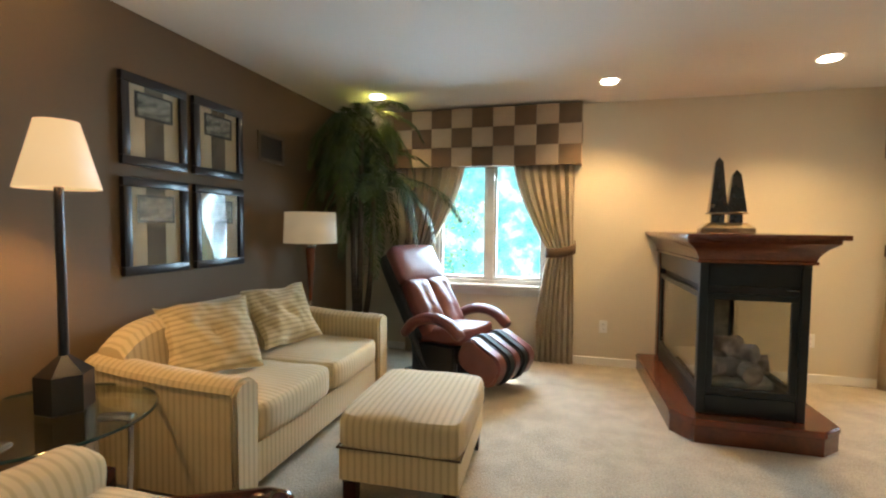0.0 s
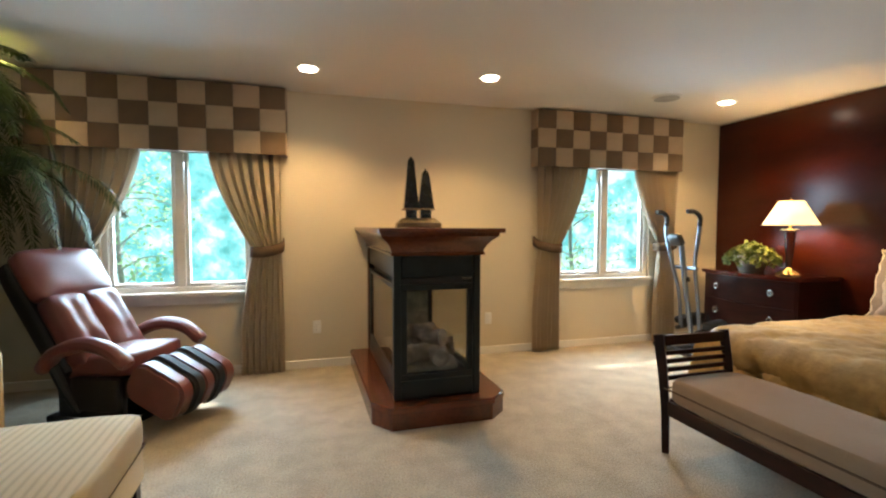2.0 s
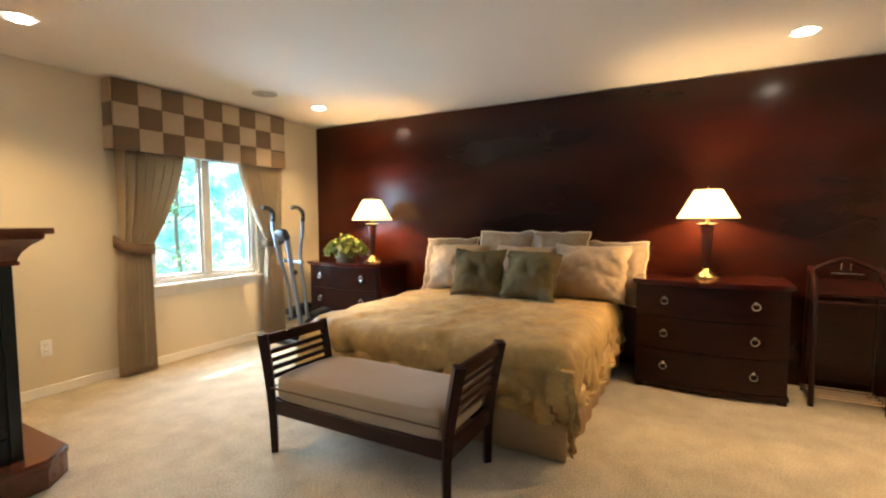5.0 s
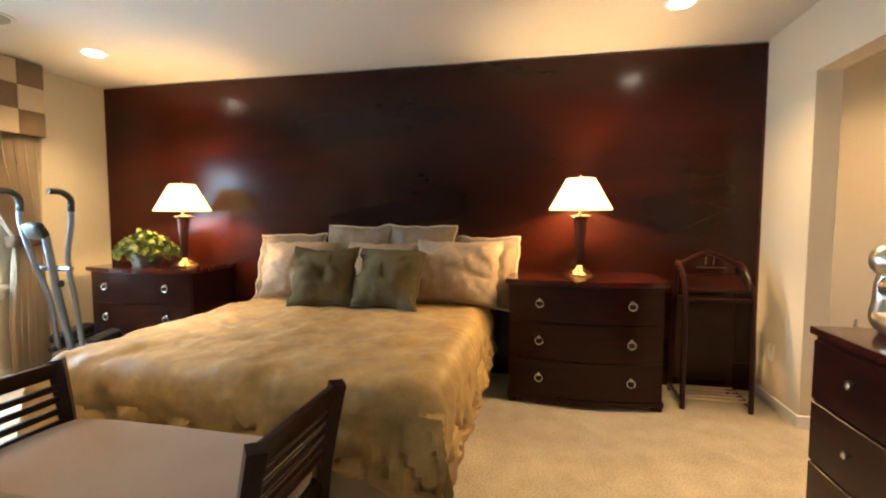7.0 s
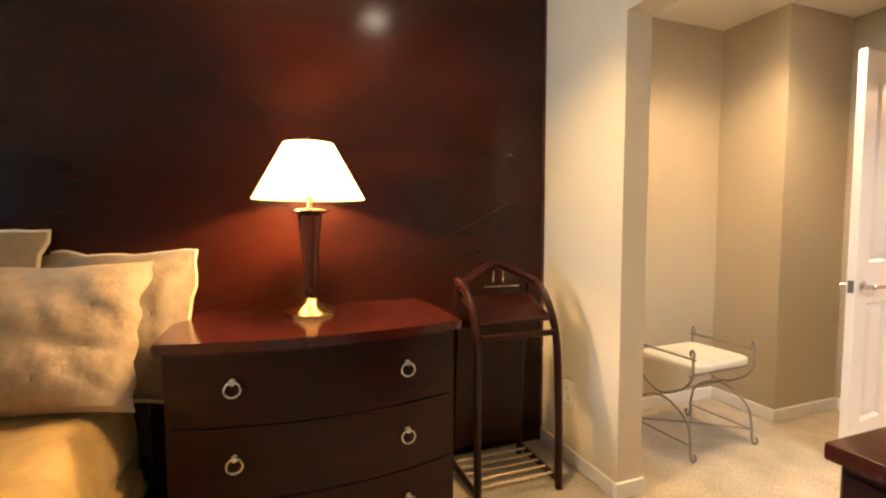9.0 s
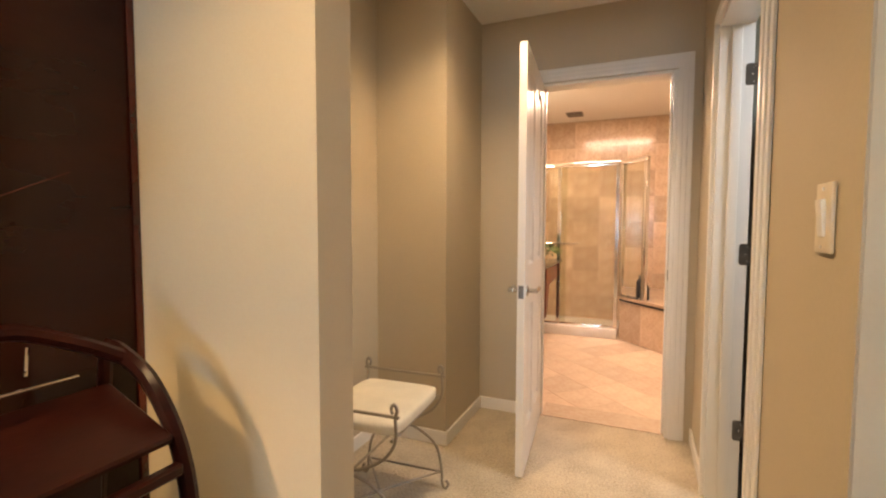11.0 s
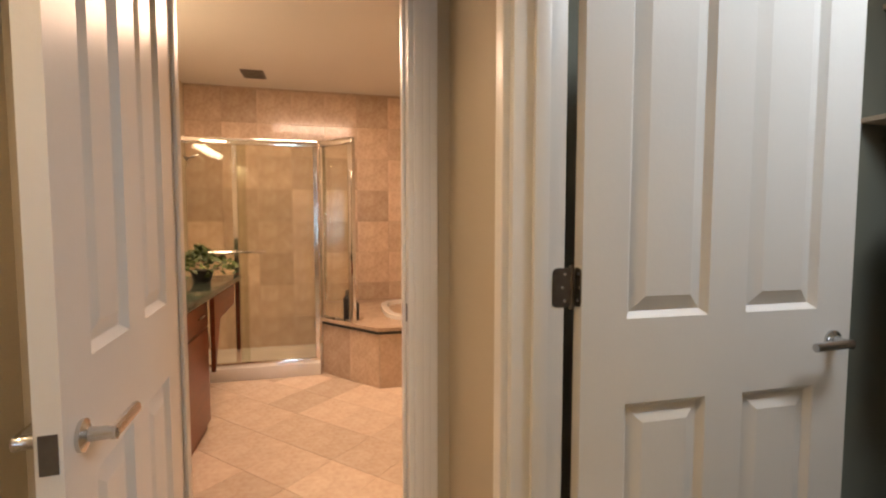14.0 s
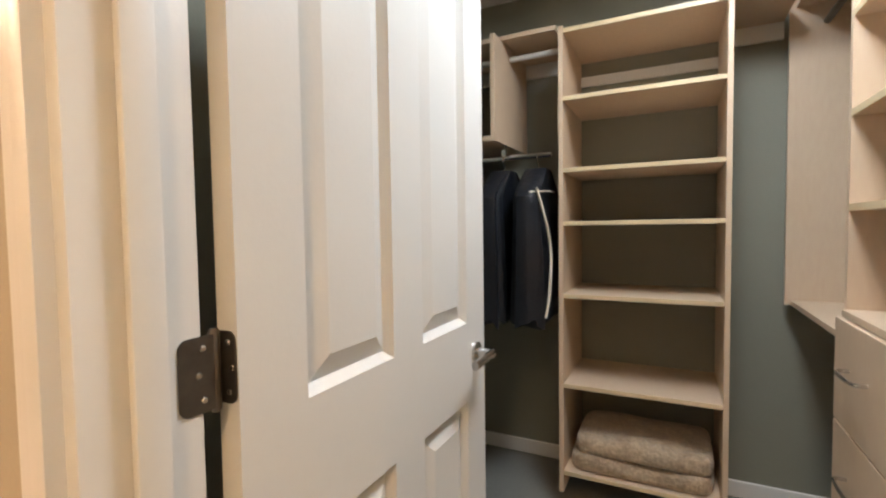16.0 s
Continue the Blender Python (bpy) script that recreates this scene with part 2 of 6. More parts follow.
def tile_material(name, c1, c2, rough, low=0.72, high=1.20):
    m = mat(name, c1, c2, rough, 9, 0.02, 40, fine=0.3)
    n, l = m.node_tree.nodes, m.node_tree.links
    b = n["Principled BSDF"]
    info = n.new("ShaderNodeObjectInfo")
    hsv = n.new("ShaderNodeHueSaturation")
    mr = n.new("ShaderNodeMapRange")
    mr.inputs["To Min"].default_value, mr.inputs["To Max"].default_value = low, high
    l.new(info.outputs["Random"], mr.inputs["Value"])
    l.new(mr.outputs["Result"], hsv.inputs["Value"])
    src = b.inputs["Base Color"].links[0].from_socket
    l.new(src, hsv.inputs["Color"])
    l.new(hsv.outputs["Color"], b.inputs["Base Color"])
    return m


n, l = M["drape"].node_tree.nodes, M["drape"].node_tree.links
thru, both = n.new("ShaderNodeBsdfTranslucent"), n.new("ShaderNodeMixShader")
thru.inputs["Color"].default_value = (0.55, 0.42, 0.28, 1)
both.inputs["Fac"].default_value = 0.2
l.new(n["Principled BSDF"].outputs["BSDF"], both.inputs[1])
l.new(thru.outputs["BSDF"], both.inputs[2])
l.new(both.outputs["Shader"], n["Material Output"].inputs["Surface"])
M["walltile"] = tile_material("travertine_wall_tile", (0.66, 0.50, 0.37), (0.56, 0.41, 0.29), 0.14, 0.78, 1.16)
M["grout"] = mat("pale_grout", (0.56, 0.43, 0.32), None, 0.8, 20, 0.2, 200)
M["floortile"] = tile_material("travertine_floor_tile", (0.72, 0.58, 0.45), (0.65, 0.51, 0.39), 0.16, 0.84, 1.12)


# ---- builders ----
def bx(bm, x0, x1, y0, y1, z0, z1, bev=0.0, seg=2):
    m = Matrix.LocRotScale(((x0 + x1) / 2, (y0 + y1) / 2, (z0 + z1) / 2), None, (abs(x1 - x0), abs(y1 - y0), abs(z1 - z0)))
    vs = bmesh.ops.create_cube(bm, size=1, matrix=m)["verts"]
    if bev:
        es = {e for v in vs for e in v.link_edges}
        bmesh.ops.bevel(bm, geom=list(es), offset=bev, segments=seg, affect="EDGES", profile=0.6)
    return bm


def box(x0, x1, y0, y1, z0, z1, bev=0.0, seg=2):
    return bx(bmesh.new(), x0, x1, y0, y1, z0, z1, bev, seg)


def lathe(bm, profile, n=28, c=(0, 0), flat=False):
    rings = []
    for r, z in profile:
        rings.append([bm.verts.new((c[0] + max(r, 1e-4) * math.cos(2 * math.pi * k / n), c[1] + max(r, 1e-4) * math.sin(2 * math.pi * k / n), z)) for k in range(n)])
    for a, b in zip(rings, rings[1:]):
        for k in range(n):
            bm.faces.new((a[k], a[(k + 1) % n], b[(k + 1) % n], b[k]))
    bm.faces.new(list(reversed(rings[0])))
    bm.faces.new(rings[-1])
    return bm


def tube(bm, pts, r, n=10, sx=1.0, closed=False):
    """Sweep a round (or, by sx, flattened) section along points."""
    P = [Vector(q) for q in pts]
    rs = r if isinstance(r, (list, tuple)) else [r] * len(P)
    rings = []
    side = None
    for i, q in enumerate(P):
        if closed:
            d = (P[(i + 1) % len(P)] - P[i - 1]).normalized()
        else:
            d = (P[min(i + 1, len(P) - 1)] - P[max(i - 1, 0)]).normalized()
        if side is None:
            side = d.cross(Vector((0, 0, 1)) if abs(d.z) < 0.9 else Vector((0, 1, 0))).normalized()
        side = (side - d * side.dot(d)).normalized()
        up = side.cross(d)
        rings.append([bm.verts.new(q + (side * math.cos(2 * math.pi * k / n) * sx + up * math.sin(2 * math.pi * k / n)) * rs[i]) for k in range(n)])
    pairs = list(zip(rings, rings[1:] + rings[:1])) if closed else list(zip(rings, rings[1:]))
    for a, b in pairs:
        for k in range(n):
            bm.faces.new((a[k], a[(k + 1) % n], b[(k + 1) % n], b[k]))
    if not closed:
        bm.faces.new(list(reversed(rings[0])))
        bm.faces.new(rings[-1])
    return bm


def smoothcurve(pts, n=8):
    """Catmull-Rom points through pts."""
    P = [Vector(q) for q in pts]
    P = [P[0] * 2 - P[1]] + P + [P[-1] * 2 - P[-2]]
    out = []
    for i in range(1, len(P) - 2):
        for k in range(n):
            t = k / n
            a, b, c, d = P[i - 1], P[i], P[i + 1], P[i + 2]
            out.append(0.5 * ((2 * b) + (c - a) * t + (2 * a - 5 * b + 4 * c - d) * t * t + (3 * b - a - 3 * c + d) * t ** 3))
    return out + [P[-2]]


def prism(bm, pts, z0, z1):
    a = [bm.verts.new((x, y, z0)) for x, y in pts]
    b = [bm.verts.new((x, y, z1)) for x, y in pts]
    n = len(pts)
    for k in range(n):
        bm.faces.new((a[k], a[(k + 1) % n], b[(k + 1) % n], b[k]))
    bm.faces.new(list(reversed(a)))
    bm.faces.new(b)
    return bm


def cushion(w, d, h, puff=0.03, wrinkle=0.006, seed=0, n=14, tuft=()):
    """A soft block w x d x h, its middle bulging, centred on x and y, from z 0 up."""
    bm = bmesh.new()
    bmesh.ops.create_cube(bm, size=2)
    bmesh.ops.subdivide_edges(bm, edges=bm.edges[:], cuts=n, use_grid_fill=True)
    for v in bm.verts:
        x, y, z = v.co
        ex, ey = 1 - abs(x) ** 4, 1 - abs(y) ** 4
        r = 1 - 0.06 * (abs(x) ** 6 * abs(y) ** 6) - 0.05 * abs(z) ** 6
        q = Vector((x * r * w / 2, y * r * d / 2, z * h / 2))
        q.z += math.copysign(1, z) * puff * ex * ey * abs(z)
        q.x += math.copysign(1, x) * puff * 0.4 * ey * (1 - z * z) * abs(x) ** 3
        q.y += math.copysign(1, y) * puff * 0.4 * ex * (1 - z * z) * abs(y) ** 3
        k = noise.noise(Vector((q.x * 7 + seed * 3.1, q.y * 7 - seed, q.z * 5)))
        q += Vector((k, k * 0.6, k)) * wrinkle
        for tx, ty, depth in tuft:
            g = math.exp(-(((q.x - tx) / (w * 0.13)) ** 2 + ((q.y - ty) / (d * 0.13)) ** 2))
            q.z -= math.copysign(1, z) * depth * g * abs(z)
        v.co = q + Vector((0, 0, h / 2))
    return bm


PINCH = 0.075


def pillow(w, h, t, seed=0, flange=0.0, tuft=0.0):
    """A pillow lying in the x-z plane, its corners pointed and its middle full; base at z 0."""
    bm = bmesh.new()
    n = 28
    grids = []
    for s in (-1, 1):
        g = []
        for i in range(n + 1):
            row = []
            for j in range(n + 1):
                u, v = 2 * i / n - 1, 2 * j / n - 1
                pin = 1
                f = max(0.0, (1 - u * u)) ** 0.5 * max(0.0, (1 - v * v)) ** 0.5
                x, z = u * w / 2 * (1 - PINCH * (1 - v * v)), v * h / 2 * (1 - PINCH * (1 - u * u))
                k = noise.noise(Vector((x * 6 + seed * 5.3, z * 6 + seed, s * 2.0)))
                k2 = noise.noise(Vector((x * 16 - seed, z * 9 + seed * 2.0, s * 3.0)))
                k3 = abs(noise.noise(Vector((x * 9 + z * 5 + seed, z * 4 - x * 3, s * 7.0))))
                y = s * (t / 2 * f * (1 + 0.16 * k) + 0.008 * k2 * f - 0.065 * max(0.0, 0.20 - k3) * f ** 0.4)
                if tuft:
                    y -= s * tuft * math.exp(-((x / (w * 0.12)) ** 2 + (z / (h * 0.12)) ** 2))
                q1 = noise.noise(Vector((u * 1.1 + seed * 2.7, v * 1.1 - seed, 5.0)))
                q2 = noise.noise(Vector((u * 3.2 + seed, v * 3.2 + seed * 1.3, 9.0)))
                flop = 0.07 * q1 + 0.022 * q2
                row.append(bm.verts.new((x + 0.02 * q2 * abs(u), y + flop * max(abs(u), abs(v)) ** 2, z + h / 2 + 0.012 * k * f + 0.022 * q2 * max(0.0, v) - 0.03 * abs(q1) * max(0.0, v) ** 2)))
            g.append(row)
        grids.append(g)
    for s, g in enumerate(grids):
        for i in range(n):
            for j in range(n):
                q = (g[i][j], g[i + 1][j], g[i + 1][j + 1], g[i][j + 1])
                bm.faces.new(q if s == 0 else tuple(reversed(q)))
    bmesh.ops.remove_doubles(bm, verts=bm.verts[:], dist=0.0008)
    return bm


def rim(w, h, r, seed=0):
    pts = []
    edge = [(-1 + q / 6, -1) for q in range(12)] + [(1, -1 + q / 6) for q in range(12)] + [(1 - q / 6, 1) for q in range(12)] + [(-1, 1 - q / 6) for q in range(12)]
    for u, v in edge:
        q1 = noise.noise(Vector((u * 1.1 + seed * 2.7, v * 1.1 - seed, 5.0)))
        q2 = noise.noise(Vector((u * 3.2 + seed, v * 3.2 + seed * 1.3, 9.0)))
        pts.append((u * w / 2 * (1 - PINCH * (1 - v * v)) + 0.02 * q2 * abs(u), 0.07 * q1 + 0.022 * q2, h / 2 + v * h / 2 * (1 - PINCH * (1 - u * u)) + 0.022 * q2 * max(0.0, v) - 0.03 * abs(q1) * max(0.0, v) ** 2))
    return tube(bmesh.new(), pts, r, 6, closed=True)


def smooth_mesh(me, angle=32):
    me.shade_smooth()
    me.set_sharp_from_angle(angle=radians(angle))


def mesh_of(name, bm, material, angle=32):
    bmesh.ops.recalc_face_normals(bm, faces=bm.faces[:])
    me = bpy.data.meshes.new(name)
    bm.to_mesh(me)
    bm.free()
    smooth_mesh(me, angle)
    for q in material if isinstance(material, (list, tuple)) else [material]:
        me.materials.append(M[q] if isinstance(q, str) else q)
    return me


def part(name, bm, material, parent, label="", angle=32):
    ob = new(name, mesh_of(name, bm, material, angle))
    ob.parent = parent
    return tagged(ob, label)


def thing(name, m, label, category, group="", kind=""):
    e = new(name)
    e.empty_display_size = 0.1
    e.matrix_world = m if isinstance(m, Matrix) else pose(*m)
    return tagged(e, label, category, group, kind)


def struct(name, bm, material, label, category=""):
    return tagged(new(name, mesh_of(name, bm, material)), label, category or name.split("_")[0], kind="structure")


def thick(ob, t, offset=0.0):
    s = ob.modifiers.new("solid", "SOLIDIFY")
    s.thickness, s.offset = t, offset
    return ob


def moved(bm, m):
    bmesh.ops.transform(bm, matrix=m, verts=bm.verts[:])
    return bm

# ---- large structure ----
H0 = 2.44
XW, XE, YN, YS = -2.29, 4.86, 4.593, -0.91
T = 0.13


def wall_with_holes(name, axis, a0, a1, p0, p1, z1, holes, material, label):
    """A wall from a0 to a1 along axis, p0 to p1 thick, cut by holes (from, to, low, high)."""
    bm = bmesh.new()

    def add(u0, u1, w0, w1):
        if u1 - u0 > 1e-3 and w1 - w0 > 1e-3:
            if axis == "x":
                bx(bm, u0, u1, p0, p1, w0, w1)
            else:
                bx(bm, p0, p1, u0, u1, w0, w1)
    u = a0
    for h0, h1, lo, hi in holes:
        add(u, h0, 0, z1)
        add(h0, h1, 0, lo)
        add(h0, h1, hi, z1)
        u = h1
    add(u, a1, 0, z1)
    return struct(name, bm, material, label, "wall")


WIN = [(-1.30, -0.17, 0.72, 1.98), (2.78, 3.90, 0.72, 1.98)]
wall_with_holes("wall_north", "x", XW - T, XE + T, YN, YN + 0.16, H0, WIN, "wall", "cream painted wall with two windows")
wall_with_holes("wall_west", "y", YS - T, YN, XW - T, XW, H0, [], "taupe", "taupe painted wall behind the sofa")
struct("wall_east", box(XE, XE + T, YS, YN, 0, H0), "wall", "painted wall behind the bed", "wall")
wall_with_holes("wall_south", "x", XW - T, 4.95, YS - T, YS, H0, [(3.30, 4.24, 0.0, 2.06)], "wall", "cream painted wall with an opening to the passage")
# passage, alcove
struct("wall_passage_jamb", box(3.3002, 3.304, -1.10, -0.911, 0.08, 2.058), "hall", "beige painted return of the passage opening, darkened for shade", "wall")
wall_with_holes("wall_closet", "y", -2.90, YS - T, 3.18, 3.30, H0, [(-2.352, -1.50, 0.0, 2.03)], "hall", "beige painted passage wall with a closet doorway, darkened for shade")
struct("wall_alcove", box(4.95, 5.05, -2.33, YS, 0, H0), "hall", "beige painted alcove wall, darkened for shade", "wall")
struct("wall_alcove_return", box(4.53, 5.05, -2.90, -2.33, 0, H0), "hall", "beige painted corner block beside the alcove, darkened for shade", "wall")
wall_with_holes("wall_bath", "x", 1.05, 5.05, -3.02, -2.90, H0, [(3.41, 4.172, 0.0, 2.03)], "hall", "beige painted wall with the bathroom doorway, darkened for shade")
# closet and bathroom shells
struct("wall_closet_west", box(1.0, 1.10, -2.90, YS - T, 0, H0), "closetwall", "grey-green closet wall", "wall")
struct("wall_closet_north", box(1.10, 3.18, -1.075, YS - T - 0.002, 0, H0), "closetwall", "grey-green closet wall", "wall")
struct("wall_closet_south", box(1.10, 3.18, -2.898, -2.86, 0, H0), "closetwall", "grey-green closet wall", "wall")
struct("wall_bath_east", box(4.95, 5.05, -6.1, -3.02, 0, H0), "wall", "beige bathroom wall", "wall")
struct("wall_bath_west", box(1.9, 2.0, -6.1, -3.02, 0, H0), "wall", "beige bathroom wall", "wall")
wall_bs = struct("wall_bath_south", box(2.0, 4.95, -6.1, -5.965, 0, H0), "grout", "travertine tiled bathroom wall", "wall")
bm = box(XW - T, XE + T, YS - T, YN + 0.16, -0.12, 0)
bx(bm, 3.18, 5.05, -2.96, YS - T, -0.12, 0)
struct("floor", bm, "carpet", "cream wall-to-wall carpet", "floor")
struct("floor_closet", box(1.0, 3.18, -2.96, YS - T, -0.12, -0.002), "closetcarpet", "grey closet carpet", "floor")
floor_bath = struct("floor_bath", box(1.9, 5.05, -6.1, -2.96, -0.12, -0.006), "floortile", "polished travertine floor laid on the diagonal", "floor")
struct("ceiling", box(XW - T, XE + T, YS - T, YN + 0.16, H0, H0 + 0.12), "ceiling", "off-white painted ceiling", "ceiling")
bm = box(1.0, 5.05, -6.1, YS - T, H0, H0 + 0.12)
struct("ceiling_passage", bm, "ceiling", "off-white ceiling of passage, closet and bathroom", "ceiling")

# mahogany panel wall: four boards over the bed wall
pw = struct("trim_panel_wall", box(XE - 0.012, XE - 0.001, YS + 0.005, YN - 0.003, 0.0, H0 - 0.012), "black", "glossy dark mahogany veneer wall", "wall panel")
yy = [YS + 0.006, YN - 0.004]
for a, b in zip(yy, yy[1:]):
    part("panel", box(XE - 0.028, XE - 0.0125, a + 0.001, b - 0.001, 0.001, H0 - 0.013, 0.0006, 1), "mahogany", pw)
for ya, za, yb, zb in ((0.50, 0.72, -0.75, 1.32), (1.00, 1.035, 0.10, 1.49), (0.90, 1.98, 0.0, 1.36), (0.50, 2.36, -0.60, 1.60)):
    ln, a = math.hypot(yb - ya, zb - za), math.degrees(math.atan2(zb - za, yb - ya))
    part("seam", moved(box(-0.0003, 0.0003, 0, ln, -0.0012, 0.0012), pose(XE - 0.0283, ya, za, a, 0, 0)), "topwood", pw, "thin diagonal veneer joint")
part("edge_strip", box(XE - 0.036, XE - 0.0285, YS + 0.001, YS + 0.02, 0.0, H0 - 0.013, 0.002), "topwood", pw)


def baseboard(x0, x1, y0, y1):
    bm = box(x0, x1, y0, y1, 0.0, 0.075)
    return bm


bm = bmesh.new()
for q in ((XW + 0.001, XW + 0.014, YS + 0.002, YN - 0.015), (XW + 0.002, 0.70, YN - 0.014, YN - 0.001), (1.52, XE - 0.03, YN - 0.014, YN - 0.001), (4.241, XE - 0.037, YS + 0.001, YS + 0.014),
          (4.226, 4.239, YS - T - 0.014, YS + 0.014), (XW + 0.015, 3.299, YS + 0.001, YS + 0.014), (3.301, 3.314, -1.40, YS), (3.301, 3.314, -2.898, -2.40),
          (4.241, 4.948, YS - T - 0.014, YS - T - 0.001), (4.936, 4.949, -2.328, YS - T - 0.015), (4.516, 4.934, -2.329, -2.316), (4.516, 4.529, -2.898, -2.3295), (4.26, 4.515, -2.899, -2.886), (1.101, 1.114, -2.858, -1.077)):
    bx(bm, q[0], q[1], q[2], q[3], 0.001, 0.078, 0.004, 1)
struct("baseboard", bm, "white", "white painted baseboard", "baseboard")


# ---- windows ----
def window(name, x0, x1, z0, z1):
    w = tagged(new(name), "cream-framed casement window with two sashes", "window", kind="structure")
    w.location = ((x0 + x1) / 2, YN, z0)
    a, b, h = -(x1 - x0) / 2, (x1 - x0) / 2, z1 - z0
    bm = bmesh.new()
    for q in ((a, a + 0.045, 0, h), (b - 0.045, b, 0, h), (a + 0.045, b - 0.045, h - 0.045, h), (a + 0.045, b - 0.045, 0, 0.045), (-0.036, 0.036, 0.045, h - 0.045)):
        bx(bm, q[0], q[1], 0.03, 0.13, q[2], q[3], 0.004, 1)
    part("window_frame", bm, "frame", w)
    for s in (-1, 1):
        c = s * (b - 0.009) / 2
        hw = (b - 0.045 - 0.036) / 2
        bm = bmesh.new()
        for q in ((c - hw, c - hw + 0.028, 0.047, h - 0.047), (c + hw - 0.028, c + hw, 0.047, h - 0.047), (c - hw + 0.028, c + hw - 0.028, h - 0.082, h - 0.047), (c - hw + 0.028, c + hw - 0.028, 0.047, 0.078)):
            bx(bm, q[0], q[1], 0.055, 0.10, q[2], q[3], 0.004, 1)
        sash = part("sash", bm, "frame", w)
        p = part("pane", box(c - hw + 0.03, c + hw - 0.03, 0.075, 0.08, 0.08, h - 0.08), "pane", sash)
        p.visible_shadow = False
        part("crank", tube(bmesh.new(), [(c - 0.05, 0.03, 0.05), (c, 0.015, 0.062), (c + 0.06, 0.018, 0.058)], 0.006, 8), "frame", w)
    part("window_sill", box(a - 0.04, b + 0.04, -0.045, 0.03, -0.028, 0.004, 0.006), "frame", w)
    part("apron", box(a - 0.02, b + 0.02, -0.016, -0.001, -0.10, -0.029, 0.004), "frame", w)
    return w


window("window_1", *WIN[0])
window("window_2", *WIN[1])

# ---- outdoors ----
g = bpy.data.materials.new("glowing_foliage_backdrop")
g.use_nodes = True
n, l = g.node_tree.nodes, g.node_tree.links
# Distant foliage is emissive: its daylight brightness is put into the glow colour.
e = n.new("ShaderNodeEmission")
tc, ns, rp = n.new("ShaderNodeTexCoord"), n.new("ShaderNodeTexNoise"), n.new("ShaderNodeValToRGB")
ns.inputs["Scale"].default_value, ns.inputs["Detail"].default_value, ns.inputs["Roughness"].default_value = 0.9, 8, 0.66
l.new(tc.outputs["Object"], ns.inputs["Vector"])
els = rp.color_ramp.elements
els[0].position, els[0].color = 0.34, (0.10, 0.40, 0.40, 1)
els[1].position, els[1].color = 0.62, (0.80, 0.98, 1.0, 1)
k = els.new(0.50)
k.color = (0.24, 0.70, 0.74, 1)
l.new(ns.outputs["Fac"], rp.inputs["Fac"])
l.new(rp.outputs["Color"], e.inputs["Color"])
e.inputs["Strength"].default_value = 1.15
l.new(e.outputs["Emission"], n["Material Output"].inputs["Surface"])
M["distance"] = g
bd = struct("backdrop", box(-30, 30, 22, 22.05, -3, 14), "distance", "glowing backdrop of sun-bright summer woodland in the distance", "backdrop")
bd.visible_shadow = False
struct("ground", box(-60, 60, YN + 0.16, 60, -3.2, -3.0), mat("lawn", (0.08, 0.13, 0.03), (0.05, 0.09, 0.02), 0.9, 3, 0.5, 80), "green lawn below the windows", "ground")
# Unseen overhang, its depth set so only a low strip of sun enters.
struct("roof_overhang", box(XW - 0.5, XE + 0.5, YN + 0.16, YN + 1.31, 2.46, 2.56), "frame", "unseen eave added above the windows to block high sun", "roof")


def branch_tree(x, y, seed):
    rnd = random.Random(seed)
    t = thing("tree", (x, y, -3.0), "leafy green tree outside the window", "tree")
    tr = tube(bmesh.new(), smoothcurve([(0, 0, 0), (0.1, 0.05, 2), (-0.05, 0.1, 4), (0.1, 0, 6.5)]), [0.09 - 0.0025 * i for i in range(25)], 10)
    cb = bmesh.new()
    for i in range(26):
        a, z0 = rnd.uniform(0, 6.28), rnd.uniform(2.2, 6.2)
        ln = rnd.uniform(0.9, 1.9)
        tip = Vector((math.cos(a) * ln, math.sin(a) * ln, z0 + rnd.uniform(-0.3, 0.7)))
        tube(tr, smoothcurve([(0, 0, z0), (tip.x * 0.5, tip.y * 0.5, (z0 + tip.z) / 2 + 0.15), tip], 4), [0.022 - 0.002 * q for q in range(9)], 5)
        for q in range(60):
            f = rnd.uniform(0.35, 1.1)
            c = Vector((tip.x * f, tip.y * f, z0 + (tip.z - z0) * f)) + Vector([rnd.gauss(0, 0.24) for _ in range(3)])
            m = Matrix.Translation(c) @ Euler([rnd.uniform(-1, 1), rnd.uniform(-1, 1), rnd.uniform(0, 6)]).to_matrix().to_4x4()
            s = rnd.uniform(0.04, 0.075)
            vs = [cb.verts.new(m @ Vector(q)) for q in ((0, -s, 0), (s * 0.6, 0, 0.01), (0, s, 0), (-s * 0.6, 0, 0.01))]
            cb.faces.new(vs)
    part("trunk", tr, M["bark"], t)
    part("crown", cb, M["treeleaf"], t, "bright green summer leaves")


M["bark"] = mat("pale_bark", (0.70, 0.68, 0.64), (0.5, 0.48, 0.44), 0.9, 8, 0.4, 40)
M["treeleaf"] = mat("tree_leaf", (0.12, 0.20, 0.05), (0.07, 0.13, 0.03), 0.6, 3, 0, 60, fine=0.2)
n, l = M["treeleaf"].node_tree.nodes, M["treeleaf"].node_tree.links
tr, ad = n.new("ShaderNodeBsdfTranslucent"), n.new("ShaderNodeAddShader")
tr.inputs["Color"].default_value = (0.42, 0.66, 0.40, 1)
l.new(n["Principled BSDF"].outputs["BSDF"], ad.inputs[0])
l.new(tr.outputs["BSDF"], ad.inputs[1])
l.new(ad.outputs["Shader"], n["Material Output"].inputs["Surface"])
branch_tree(-3.9, 12.5, 3)
branch_tree(5.4, 11.0, 4)
branch_tree(8.2, 13.0, 5)


